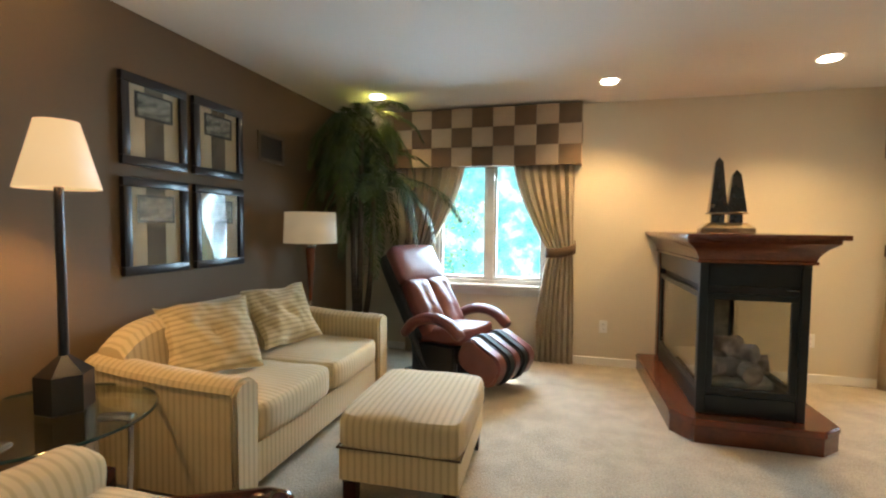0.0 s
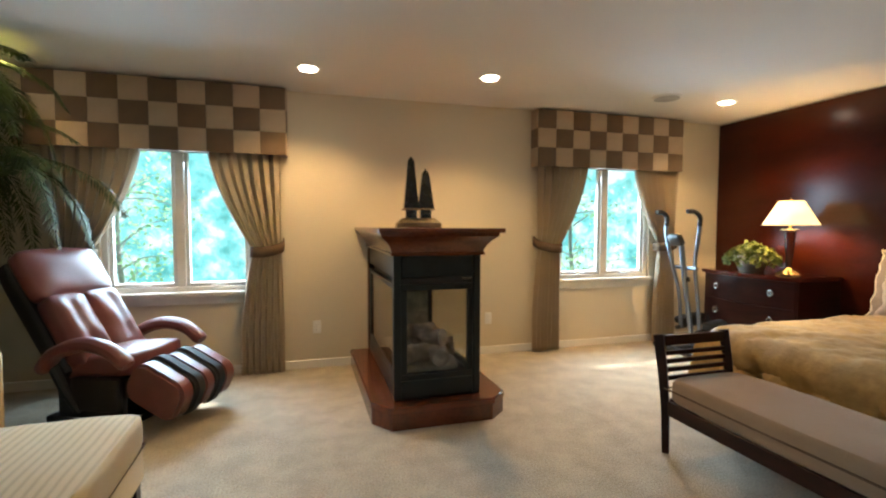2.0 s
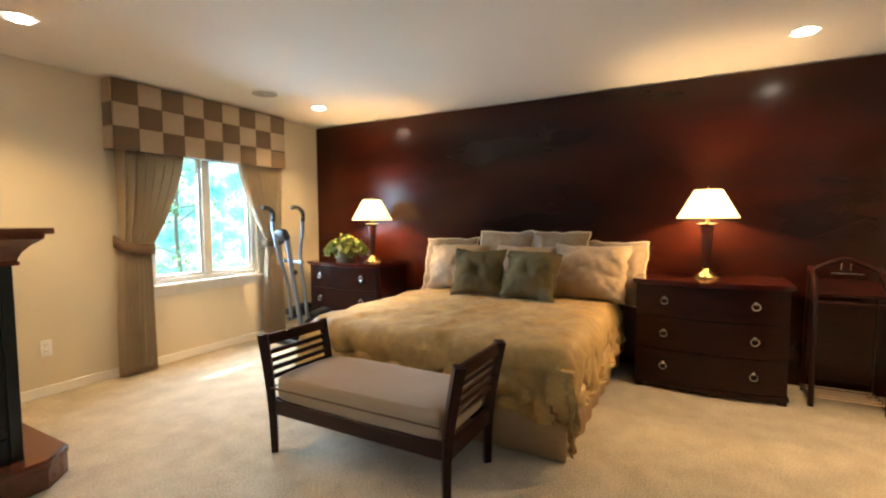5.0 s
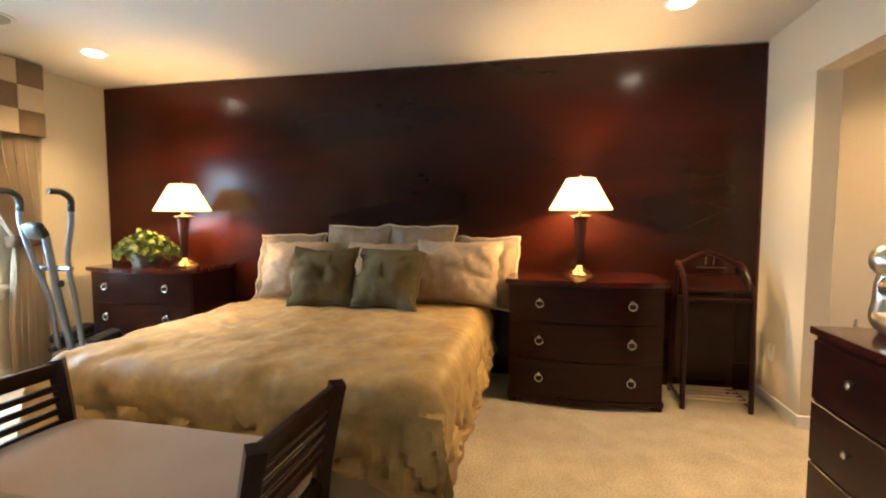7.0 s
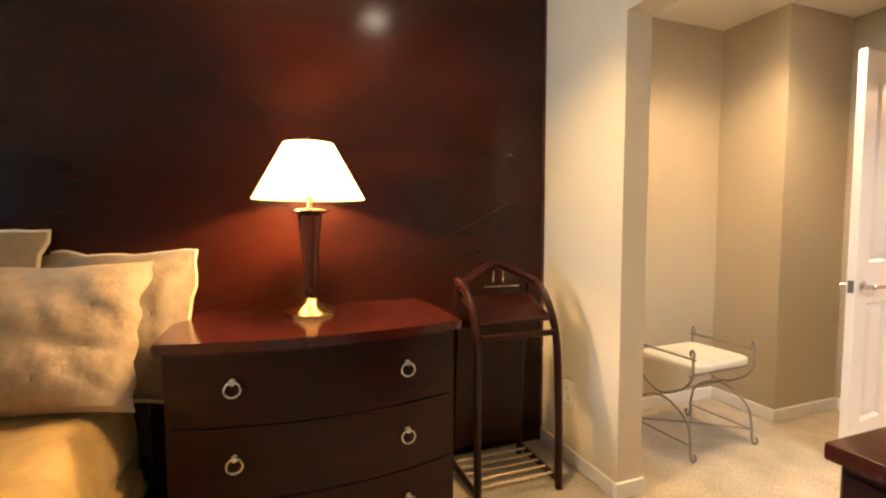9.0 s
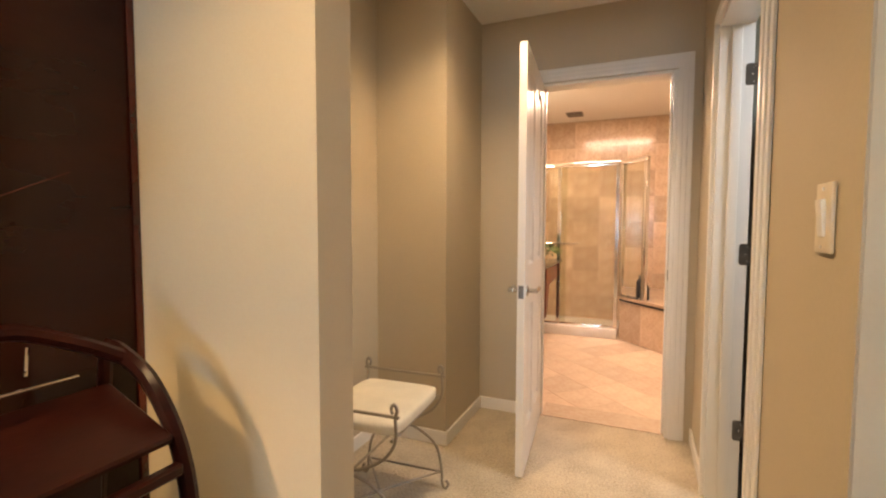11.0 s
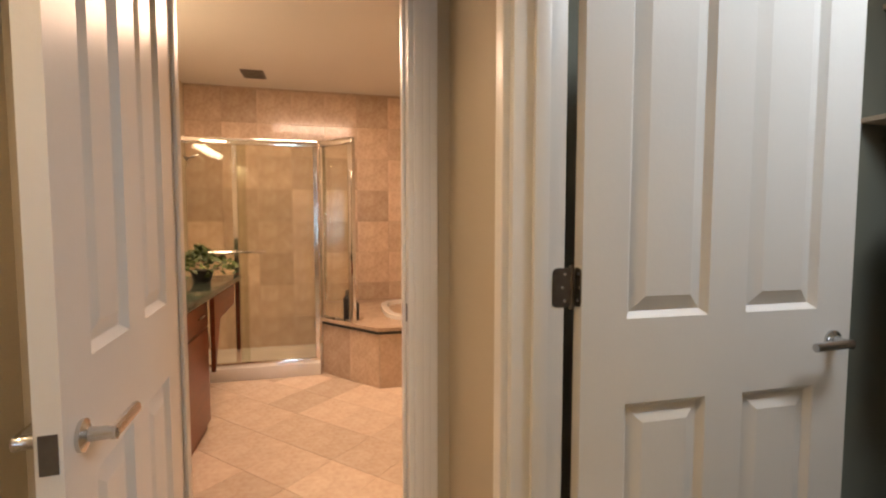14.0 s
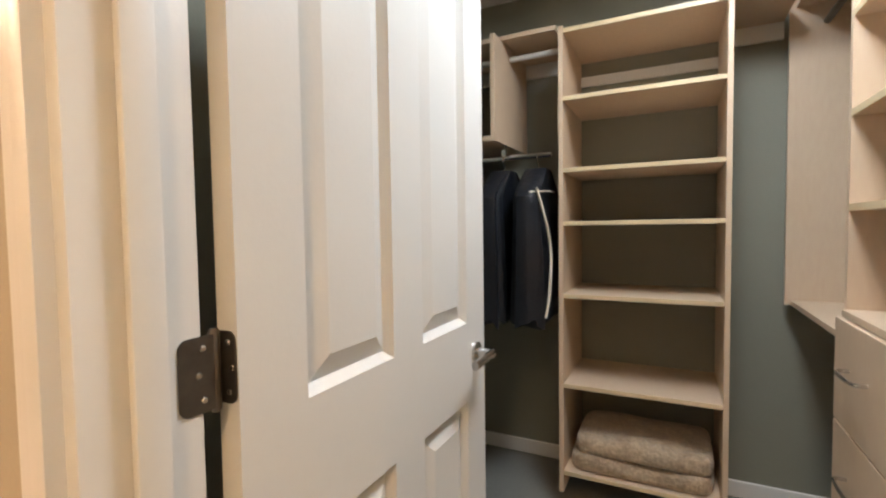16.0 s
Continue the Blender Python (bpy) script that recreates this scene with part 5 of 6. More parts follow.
t = thing("clothes_valet", (4.56, -0.525, 0, 0, 0, 0), "dark wood clothes valet with hanger and shoe rack", "valet stand")
for s in (-1, 1):
    part("side_frame", tube(bmesh.new(), smoothcurve([(-0.16, s * 0.20, 0.0), (-0.15, s * 0.20, 0.4), (-0.13, s * 0.195, 0.70), (-0.05, s * 0.19, 0.86), (0.05, s * 0.19, 0.92), (0.10, s * 0.19, 0.93)], 6), 0.017, 8, sx=1.1), "darkwood", t)
    part("back_post", tube(bmesh.new(), [(0.18, s * 0.19, 0.0), (0.16, s * 0.19, 0.5), (0.10, s * 0.19, 0.93)], 0.015, 8), "darkwood", t)
    part("foot_rail", box(-0.16, 0.18, s * 0.198 - 0.012, s * 0.198 + 0.012, 0.03, 0.055, 0.004, 1), "darkwood", t)
part("back_panel", moved(box(-0.008, 0.008, -0.18, 0.18, 0, 0.60, 0.002, 1), pose(0.17, 0, 0.10, 0, -5, 0)), "darkwood", t)
part("tray", moved(box(-0.11, 0.11, -0.178, 0.178, 0, 0.02, 0.005, 1), pose(-0.02, 0, 0.80, 0, -22, 0)), "darkwood", t)
part("front_rail", box(-0.15, -0.125, -0.18, 0.18, 0.70, 0.725, 0.005, 1), "darkwood", t)
part("hanger", tube(bmesh.new(), smoothcurve([(0.03, 0.21, 0.905), (0.07, 0.11, 0.96), (0.09, 0.0, 1.0), (0.07, -0.11, 0.96), (0.03, -0.20, 0.905)], 6), 0.016, 8, sx=1.3), "darkwood", t)
part("tie_bar", tube(bmesh.new(), [(0.02, -0.09, 0.905), (0.02, 0.09, 0.905)], 0.004, 8), "chrome", t, "chrome trouser bar")
for s in (-1, 1):
    part("hook", tube(bmesh.new(), [(0.06, s * 0.025, 0.92), (0.05, s * 0.025, 0.975)], 0.004, 8), "chrome", t)
for k in range(5):
    part("shoe_bar", tube(bmesh.new(), [(-0.13 + k * 0.06, -0.187, 0.062), (-0.13 + k * 0.06, 0.187, 0.062)], 0.006, 8), "melamine", t, "pale wooden shoe rail")


# ---- exercise machine by the second window ----
def elliptical():
    t = thing("elliptical_trainer", (3.93, 4.12, 0, 0, 0, 0), "silver and black elliptical trainer by the window", "exercise machine")
    bm = tube(bmesh.new(), [(-0.12, 0, 0.035), (0.72, 0.02, 0.035)], 0.03, 10)
    tube(bm, [(-0.10, -0.26, 0.03), (-0.10, 0.26, 0.03)], 0.03, 10)
    tube(bm, [(0.70, -0.24, 0.03), (0.70, 0.26, 0.03)], 0.03, 10)
    part("floor_frame", bm, "plastic", t)
    bm = tube(bmesh.new(), smoothcurve([(0.14, 0.0, 0.05), (0.04, 0.0, 0.6), (-0.04, 0.0, 1.12)], 5), 0.026, 12)
    part("mast", bm, "bluegrey", t)
    part("console", moved(cushion(0.06, 0.15, 0.10, 0.015, 0.001, 2, 8), pose(-0.08, 0, 1.10, 0, -30, 0)), "plastic", t)
    part("knob", lathe(bmesh.new(), [(0.015, 0.72), (0.022, 0.73), (0.022, 0.76), (0.01, 0.77)], 12, (0.03, -0.03)), "plastic", t)
    part("cross_bar", tube(bmesh.new(), [(0.02, -0.15, 0.86), (0.02, 0.15, 0.86)], 0.02, 10), "bluegrey", t)
    for s, sw in ((-1, 0.05), (1, -0.10)):
        part("handle_arm", tube(bmesh.new(), smoothcurve([(0.10, s * 0.12, 0.22), (0.06, s * 0.12, 0.6), (0.0 + sw * 0.4, s * 0.12, 0.92), (0.0 + sw, s * 0.13, 1.18), (0.0 + sw, s * 0.135, 1.33)], 6), 0.019, 10), "bluegrey", t)
        part("grip", tube(bmesh.new(), smoothcurve([(sw, s * 0.135, 1.28), (sw + 0.0, s * 0.135, 1.37), (sw - 0.06, s * 0.13, 1.42), (sw - 0.14, s * 0.12, 1.425)], 6), 0.022, 10), "rubber", t)
        part("pedal_arm", tube(bmesh.new(), smoothcurve([(0.05, s * 0.13, 0.22), (0.35, s * 0.12, 0.26), (0.68, s * 0.12, 0.32)], 5), 0.022, 10), "plastic", t)
        part("pedal", moved(cushion(0.32, 0.13, 0.06, 0.01, 0.002, 1, 8), pose(0.28, s * 0.18, 0.27, 0, -8, 0)), "rubber", t)
    part("flywheel_cover", moved(lathe(bmesh.new(), [(0.20, -0.05), (0.235, -0.035), (0.235, 0.035), (0.20, 0.05)], 32), pose(0.58, 0.01, 0.29, 90, 0, 0)), "plastic", t)


elliptical()


# ---- dresser and sculpture ----
t = thing("dresser", (2.40, YS + 0.018, 0), "dark espresso dresser with small nickel knobs", "dresser")
part("carcass", box(-0.72, 0.77, 0.0, 0.465, 0.07, 0.80, 0.004, 1), "darkwood", t)
part("top", box(-0.735, 0.787, 0.0, 0.482, 0.801, 0.832, 0.006), "topwood", t)
for ci in range(3):
    for ri in range(3):
        a, b = -0.705 + ci * 0.493, -0.705 + ci * 0.493 + 0.48
        d = part("drawer_front", box(a, b, 0.466, 0.478, 0.10 + ri * 0.232, 0.10 + ri * 0.232 + 0.222, 0.003, 1), "darkwood", t)
        for kx in ((a + b) / 2,):
            part("knob", moved(lathe(bmesh.new(), [(0.006, 0), (0.006, 0.012), (0.014, 0.016), (0.014, 0.024), (0.006, 0.028)], 14), pose(kx, 0.4785, 0.10 + ri * 0.232 + 0.13, -90, 0, 0)), "steel", d, "brushed nickel knob")
for px in (-0.69, 0.74):
    for py in (0.03, 0.43):
        part("foot", box(px - 0.025, px + 0.025, py - 0.025, py + 0.025, 0, 0.069), "darkwood", t)

t = thing("abstract_sculpture", (3.03, -0.62, 0.8335), "polished silver seated abstract sculpture", "sculpture")
bm = tube(bmesh.new(), smoothcurve([(0.10, 0.0, 0.225), (0.115, 0.0, 0.17), (0.11, 0.0, 0.11), (0.118, 0.0, 0.05), (0.06, 0.01, 0.03), (-0.08, 0.02, 0.032), (-0.2, 0.02, 0.04), (-0.24, 0.01, 0.085), (-0.16, 0.0, 0.14), (-0.03, 0.0, 0.155), (0.09, 0.0, 0.16)], 6),
          [0.026 + 0.016 * math.sin(min(1, q / 20) * 1.6) for q in range(61)], 16)
bmesh.ops.create_uvsphere(bm, u_segments=24, v_segments=16, radius=0.060, matrix=Matrix.Translation((0.10, 0, 0.252)))
o = new("body", mesh_of("body", bm, "silver"))
o.parent = t


# ---- passage: stool, doors, casings ----
t = thing("vanity_stool", (4.56, -1.70, 0, 0, 0, 3), "wrought-iron scroll stool with a cream padded seat", "stool")
part("seat", moved(cushion(0.36, 0.44, 0.045, 0.012, 0.001, 3, 10), Matrix.Translation((0, 0, 0.435))), "seatwhite", t)
for s in (-1, 1):
    y = s * 0.235
    bm = bmesh.new()
    tube(bm, [(-0.20, y, 0.52), (0.20, y, 0.52)], 0.006, 8)
    for q in (-1, 1):
        x = q * 0.185
        tube(bm, smoothcurve([(x, y, 0.52), (x * 1.04, y, 0.545), (x * 0.98, y, 0.565), (x * 0.92, y, 0.55), (x * 0.95, y, 0.53)], 4), 0.006, 7)
        tube(bm, smoothcurve([(x, y, 0.52), (x, y, 0.43), (x * 0.75, y, 0.36), (x * 0.30, y, 0.31), (0, y, 0.295)], 5), 0.006, 7)
        tube(bm, smoothcurve([(0, y, 0.28), (x * 0.4, y, 0.26), (x * 0.85, y, 0.20), (x * 1.0, y, 0.10), (x * 1.02, y, 0.03), (x * 1.1, y, 0.006), (x * 1.18, y, 0.03), (x * 1.12, y, 0.045)], 5), 0.006, 7)
    tube(bm, [(-0.18, y, 0.08), (0.18, y, 0.08)], 0.005, 7)
    part("end_frame", bm, "wroughtiron", t)
for x in (-0.17, 0.17):
    part("seat_rail", tube(bmesh.new(), [(x, -0.235, 0.43), (x, 0.235, 0.43)], 0.006, 7), "wroughtiron", t)
part("stretcher", tube(bmesh.new(), [(0, -0.235, 0.288), (0, 0.235, 0.288)], 0.005, 7), "wroughtiron", t)
part("stretcher", tube(bmesh.new(), smoothcurve([(-0.18, -0.235, 0.08), (0, 0, 0.085), (0.18, 0.235, 0.08)], 6), 0.005, 7), "wroughtiron", t)
part("stretcher", tube(bmesh.new(), smoothcurve([(0.18, -0.235, 0.08), (0, 0, 0.078), (-0.18, 0.235, 0.08)], 6), 0.005, 7), "wroughtiron", t)


def panel_door(name, m, w, label, hz=0.915):
    """A four-panel moulded door, hinged at x 0, w wide along x; face panels on both sides."""
    d = tagged(new(name), label, "door", kind="structure")
    d.matrix_world = m
    H, T2 = 2.015, 0.0175
    st = 0.115
    cols = [(st, w / 2 - 0.055), (w / 2 + 0.055, w - st)]
    rows = [(0.20, 0.80), (1.0, 1.915)]
    xs = [0, st, w / 2 - 0.055, w / 2 + 0.055, w - st, w]
    for a, b in ((xs[0], xs[1]), (xs[2], xs[3]), (xs[4], xs[5])):
        part("stile", box(a, b, -T2, T2, 0.008, H), "white", d)
    for a, b in cols:
        for z0, z1 in ((0.008, 0.20), (0.80, 1.0), (1.915, H)):
            part("rail", box(a, b, -T2, T2, z0, z1), "white", d)
    for a, b in cols:
        for z0, z1 in rows:
            bm = bmesh.new()
            for s in (-1, 1):
                # sloping moulding into a raised field
                o = [(a, z0), (b, z0), (b, z1), (a, z1)]
                i1 = [(a + 0.014, z0 + 0.014), (b - 0.014, z0 + 0.014), (b - 0.014, z1 - 0.014), (a + 0.014, z1 - 0.014)]
                i2 = [(a + 0.05, z0 + 0.05), (b - 0.05, z0 + 0.05), (b - 0.05, z1 - 0.05), (a + 0.05, z1 - 0.05)]
                V = [[bm.verts.new((x, s * yy, z)) for x, z in ring] for ring, yy in ((o, T2 - 0.001), (i1, 0.002), (i2, 0.0145))]
                for r0, r1 in zip(V, V[1:]):
                    for k in range(4):
                        bm.faces.new((r0[k], r0[(k + 1) % 4], r1[(k + 1) % 4], r1[k]))
                bm.faces.new(V[2])
            part("panel", bm, "white", d, "", 6)
    for s in (-1, 1):
        h = part("door_handle", moved(lathe(bmesh.new(), [(0.026, 0), (0.026, 0.006), (0.012, 0.012), (0.010, 0.045), (0.0125, 0.05)], 20), pose(w - 0.06, s * T2, hz, -90 * s, 0, 0)), "steel", d, "satin nickel lever handle")
        part("lever", tube(bmesh.new(), smoothcurve([(w - 0.055, s * (T2 + 0.045), hz), (w - 0.09, s * (T2 + 0.047), hz + 0.001), (w - 0.17, s * (T2 + 0.045), hz - 0.003)], 5), 0.0115, 10, sx=0.8), "steel", h)
    part("latch_plate", box(w + 0.0002, w + 0.002, -0.012, 0.012, hz - 0.03, hz + 0.03), "hinge", d)
    return d


def hinge(x, y, z, ang, parent):
    bm = lathe(bmesh.new(), [(0.004, -0.05), (0.0065, -0.046), (0.0065, 0.046), (0.004, 0.05)], 12, (x, y))
    bmesh.ops.translate(bm, verts=bm.verts[:], vec=(0, 0, z))
    h = part("hinge", bm, "hinge", parent, "aged nickel door hinge")
    for nm, m in (("jamb_leaf", pose(x + 0.004, y + 0.004, z)), ("door_leaf", pose(x - 0.0135, y - 0.006, z, 0, 0, 90))):
        wl = 0.044 if nm == "jamb_leaf" else 0.026
        pts = [(0.0, -0.044)] + [(wl - 0.012 + 0.012 * math.sin(q * math.pi / 8), -0.044 + 0.012 - 0.012 * math.cos(q * math.pi / 8)) for q in range(5)]
        pts += [(px, -pz) for px, pz in reversed(pts)]
        part("leaf", moved(moved(prism(bmesh.new(), pts, -0.001, 0.001), pose(0, 0, 0, 90, 0, 0)), m), "hinge", h)
    for dx, dz in ((0.014, 0.03), (0.020, 0), (0.014, -0.03)):
        for m in (pose(x + 0.004 + dx, y + 0.0052, z + dz, -90, 0, 0), pose(x - 0.0123, y - 0.006 + dx, z + dz, 0, 90, 0)):
            q = lathe(bmesh.new(), [(0.004, 0), (0.003, 0.0012)], 10)
            moved(q, m)
            me = bpy.data.meshes.new("screw")
            q.to_mesh(me)
            q.free()
            me.materials.append(M["steel"])
            o = new("screw", me)
            o.parent = h


closet_door = panel_door("door_closet", pose(3.145, -2.335, 0, 0, 0, 180), 0.785, "white four-panel closet door standing open")
bath_door = panel_door("door_bath", pose(4.150, -2.892, 0, 0, 0, 95.0), 0.73, "white four-panel bathroom door standing open", 0.885)
hg = tagged(new("trim_closet_hinges"), "aged nickel hinges of the closet door", "hinge", kind="structure")
for z in (0.325, 1.075, 1.81):
    hinge(3.160, -2.339, z, 0, hg)


def casing(name, axis, a0, a1, p, out, top, depth0, depth1, label):
    """Door lining and two-step moulding round an opening from a0 to a1; p is the wall face, out the way it faces."""
    t = tagged(new(name), label, "door frame", kind="structure")

    def piece(u0, u1, q0, q1, z0, z1, nm, mm="white"):
        bm = box(u0, u1, q0, q1, z0, z1, 0.004, 2) if axis == "x" else box(q0, q1, u0, u1, z0, z1, 0.004, 2)
        part(nm, bm, mm, t)
    for w, th in ((0.07, 0.010), (0.045, 0.016), (0.02, 0.021)):
        q = sorted((p + out * 0.0005, p + out * th))
        lo = 0.012
        piece(a0 - lo - w, a0 - lo - w + 0.028, q[0], q[1], 0, top + lo + w - 0.028, "moulding")
        piece(a1 + lo + w - 0.028, a1 + lo + w, q[0], q[1], 0, top + lo + w - 0.028, "moulding")
        piece(a0 - lo - w, a1 + lo + w, q[0], q[1], top + lo + w - 0.0275, top + lo + w, "moulding")
    d0, d1 = sorted((depth0, depth1))
    piece(a0 - 0.018, a0 - 0.0005 + 0.016, d0, d1, 0, top, "jamb")
    piece(a1 - 0.016, a1 + 0.018, d0, d1, 0, top, "jamb")
    piece(a0 + 0.0165, a1 - 0.0165, d0, d1, top - 0.016, top, "head_jamb")
    mid = (d0 + d1) / 2
    piece(a0 + 0.0165, a0 + 0.028, mid - 0.018, mid + 0.018, 0, top - 0.017, "door_stop")
    piece(a1 - 0.028, a1 - 0.0165, mid - 0.018, mid + 0.018, 0, top - 0.017, "door_stop")
    return t


casing("trim_closet_doorway", "y", -2.351, -1.515, 3.30, 1, 2.03, 3.178, 3.304, "white moulded closet door frame")
cb = casing("trim_bath_doorway", "x", 3.425, 4.158, -2.90, 1, 2.03, -3.022, -2.896, "white moulded bathroom door frame")
part("strike_plate", box(3.4415, 3.4435, -2.95, -2.918, 0.885, 0.945, 0.0005, 1), "hinge", cb, "dark nickel strike plate")


# ---- closet ----
t = thing("shelf_tower", (1.102, -1.985, 0.0), "tall maple melamine shelf tower in the closet", "shelving")
for s in (-1, 1):
    part("side_panel", box(0, 0.437, s * 0.305 - 0.0095, s * 0.305 + 0.0095, 0.08, 2.075, 0.001, 1), "melamine", t)
for z in (0.165, 0.55, 0.94, 1.25, 1.475, 1.775, 2.055):
    sh = part("shelf", box(0.001, 0.430, -0.295, 0.295, z - 0.009, z + 0.009), "melamine", t)
    part("edge_band", box(0.4302, 0.4345, -0.295, 0.295, z - 0.009, z + 0.009, 0.001, 1), "edge", sh)
part("hanging_rail", box(0.001, 0.02, -0.295, 0.295, 1.93, 1.975), "white", t)
t = thing("folded_blanket", (1.33, -1.985, 0.1755), "folded cream fleece blanket on the lowest shelf", "blanket")
for k in range(2):
    part("fold", moved(cushion(0.36, 0.54 - 0.02 * k, 0.072, 0.02, 0.014, 5 + k, 16), Matrix.Translation((0, 0.008 * k, 0.074 * k))), "fleece", t)
t = thing("closet_shelf", (1.102, -2.58, 2.08), "maple top shelf with a hanging rod", "shelf", "closet shelves")
part("board", box(0, 0.40, -0.275, 0.26, 0, 0.019), "melamine", t)
part("rod", tube(bmesh.new(), [(0.28, -0.275, -0.05), (0.28, 0.26, -0.05)], 0.013, 12), "white", t)
part("cleat", box(0.0, 0.02, -0.275, 0.26, -0.07, -0.001), "white", t)
t = thing("closet_shelf", (1.102, -1.41, 2.08), "maple top shelf with a white wall rail", "shelf", "closet shelves")
part("board", box(0, 0.40, -0.255, -0.045, 0, 0.019), "melamine", t)
part("cleat", box(0.0, 0.02, -0.255, -0.045, -0.07, -0.001), "white", t)
t = thing("hanging_cabinet", (1.45, -2.76, 1.62), "open maple cabinet panel above the garments", "cabinet")
part("side_panel", box(-0.34, 0.15, 0.18, 0.199, 0, 0.459), "melamine", t)
part("bottom", box(-0.34, 0.15, -0.098, 0.179, 0.0, 0.019), "melamine", t)
part("rod", tube(bmesh.new(), [(0.0, -0.098, -0.06), (0.0, 0.41, -0.06)], 0.012, 12), "chrome", t)
part("bracket", box(-0.01, 0.01, 0.18, 0.198, -0.075, -0.001), "chrome", t)


def garment(y, seed, label, white):
    t = thing("garment_bag", (1.45, y, 0.835), label, "garment", "clothes on the closet rod")
    bm = bmesh.new()
    rows = []
    n = 20
    for j in range(n + 1):
        z = 0.66 * j / n
        f = min(1.0, (0.66 - z) / 0.12)
        w = 0.25 * (0.25 + 0.75 * f)
        rows.append([])
        for k in range(48):
            a = 2 * math.pi * k / 48
            c, s2 = math.cos(a), math.sin(a)
            q = noise.noise(Vector((c * 4, s2 * 3, seed + z * 0.7)))
            fold = 0.012 * math.sin(c * 24 + 2.5 * q) * (0.4 + 0.6 * (0.66 - z))
            x = math.copysign(abs(c) ** 0.4, c) * w
            rows[-1].append(bm.verts.new((x, math.copysign(abs(s2) ** 0.5, s2) * (0.066 - 0.03 * z) + fold, z + (0.05 * q if j == 0 else 0))))
    for a, b in zip(rows, rows[1:]):
        for k in range(48):
            bm.faces.new((a[k], a[(k + 1) % 48], b[(k + 1) % 48], b[k]))
    bm.faces.new(rows[0])
    bm.faces.new(list(reversed(rows[-1])))
    part("cloth", bm, "garment", t)
    part("hanger_hook", tube(bmesh.new(), smoothcurve([(0, 0, 0.65), (0.0, 0, 0.68), (0.022, 0, 0.71), (0.0, 0, 0.732), (-0.02, 0, 0.715)], 5), 0.003, 7), "chrome", t)
    if white:
        part("trim_strap", tube(bmesh.new(), smoothcurve([(0.22, 0.052, 0.56), (0.16, 0.075, 0.42), (0.10, 0.08, 0.28), (0.15, 0.085, 0.12), (0.17, 0.075, 0.02)], 6), 0.006, 7), "seatwhite", t, "white piped strap")
        part("shoulder_piping", tube(bmesh.new(), smoothcurve([(0.24, 0.03, 0.545), (0.1, 0.06, 0.555), (-0.05, 0.06, 0.56)], 5), 0.004, 7), "seatwhite", t)


garment(-2.41, 1, "black garment with white piping on a hanger", True)
garment(-2.57, 2, "black garment on a hanger", False)

t = thing("drawer_unit", (1.84, -1.078, 0.0), "maple melamine drawer unit with open shelves above", "closet cabinet")
D = 0.345
part("side_panel", box(0, 0.019, -D, 0, 0.0, 2.30), "melamine", t)
part("side_panel", box(0.75, 0.769, -D, 0, 0.0, 2.30), "melamine", t)
part("back", box(0.0195, 0.7495, -0.008, -0.001, 0.06, 2.30), "melamine", t)
part("counter", box(0.0195, 0.7495, -D - 0.01, -0.0085, 0.974, 0.993), "melamine", t)
for z in (1.27, 1.53, 1.80, 2.07):
    sh = part("shelf", box(0.0195, 0.7495, -D + 0.004, -0.0085, z, z + 0.019), "melamine", t)
    part("edge_band", box(0.0195, 0.7495, -D, -D + 0.0038, z, z + 0.019), "edge", sh)
for k, (za, zc) in enumerate(((0.10, 0.385), (0.39, 0.675), (0.68, 0.97))):
    d = part("drawer_front", box(0.003, 0.766, -D - 0.02, -D - 0.001, za, zc, 0.0015, 1), "melamine", t)
    part("handle", tube(bmesh.new(), smoothcurve([(0.13, -D - 0.02, (za + zc) / 2 + 0.02), (0.14, -D - 0.05, (za + zc) / 2 + 0.02), (0.25, -D - 0.05, (za + zc) / 2 + 0.02), (0.26, -D - 0.02, (za + zc) / 2 + 0.02)], 4), 0.005, 8), "steel", d, "brushed nickel bar handle")
t = thing("hanging_section", (1.17, -1.078, 0.90), "maple closet partition with two hanging rods", "cabinet")
part("side_panel", box(0, 0.019, -0.37, 0, 0, 1.50), "melamine", t)
part("lower_shelf", box(0.0195, 0.668, -0.35, 0, 0, 0.019), "melamine", t)
part("rod", tube(bmesh.new(), [(0.02, -0.25, -0.035), (0.669, -0.25, -0.035)], 0.013, 12), "hinge", t)
part("rod", tube(bmesh.new(), [(0.02, -0.25, 1.13), (0.669, -0.25, 1.13)], 0.013, 12), "hinge", t)
part("top_shelf", box(0.0195, 0.668, -0.35, 0, 1.20, 1.219), "melamine", t)
part("rod_support", box(0.0195, 0.03, -0.27, -0.23, -0.06, -0.001), "hinge", t)


# ---- bathroom ----
t = thing("bathtub", (2.0, -5.963, 0.0), "travertine tiled tub platform with a white tub", "bathtub")
plat = [(0.002, 0.002), (1.765, 0.002), (1.765, 0.775), (1.365, 1.245), (0.002, 1.245)]
part("platform", prism(bmesh.new(), plat, 0.0, 0.40), "grout", t)
big = [(0.002, 0.002), (1.785, 0.002), (1.785, 0.785), (1.375, 1.268), (0.002, 1.268)]
# Black course below the overhanging deck stands in for the shade there.
part("shadow_strip", prism(bmesh.new(), [(x * 1.004, y * 1.004) for x, y in plat], 0.4005, 0.425), "black", t, "black strip standing in for shade under the deck")
part("deck", prism(bmesh.new(), big, 0.4255, 0.452), "walltile", t, "travertine tub deck")
bm = bmesh.new()
ring = []
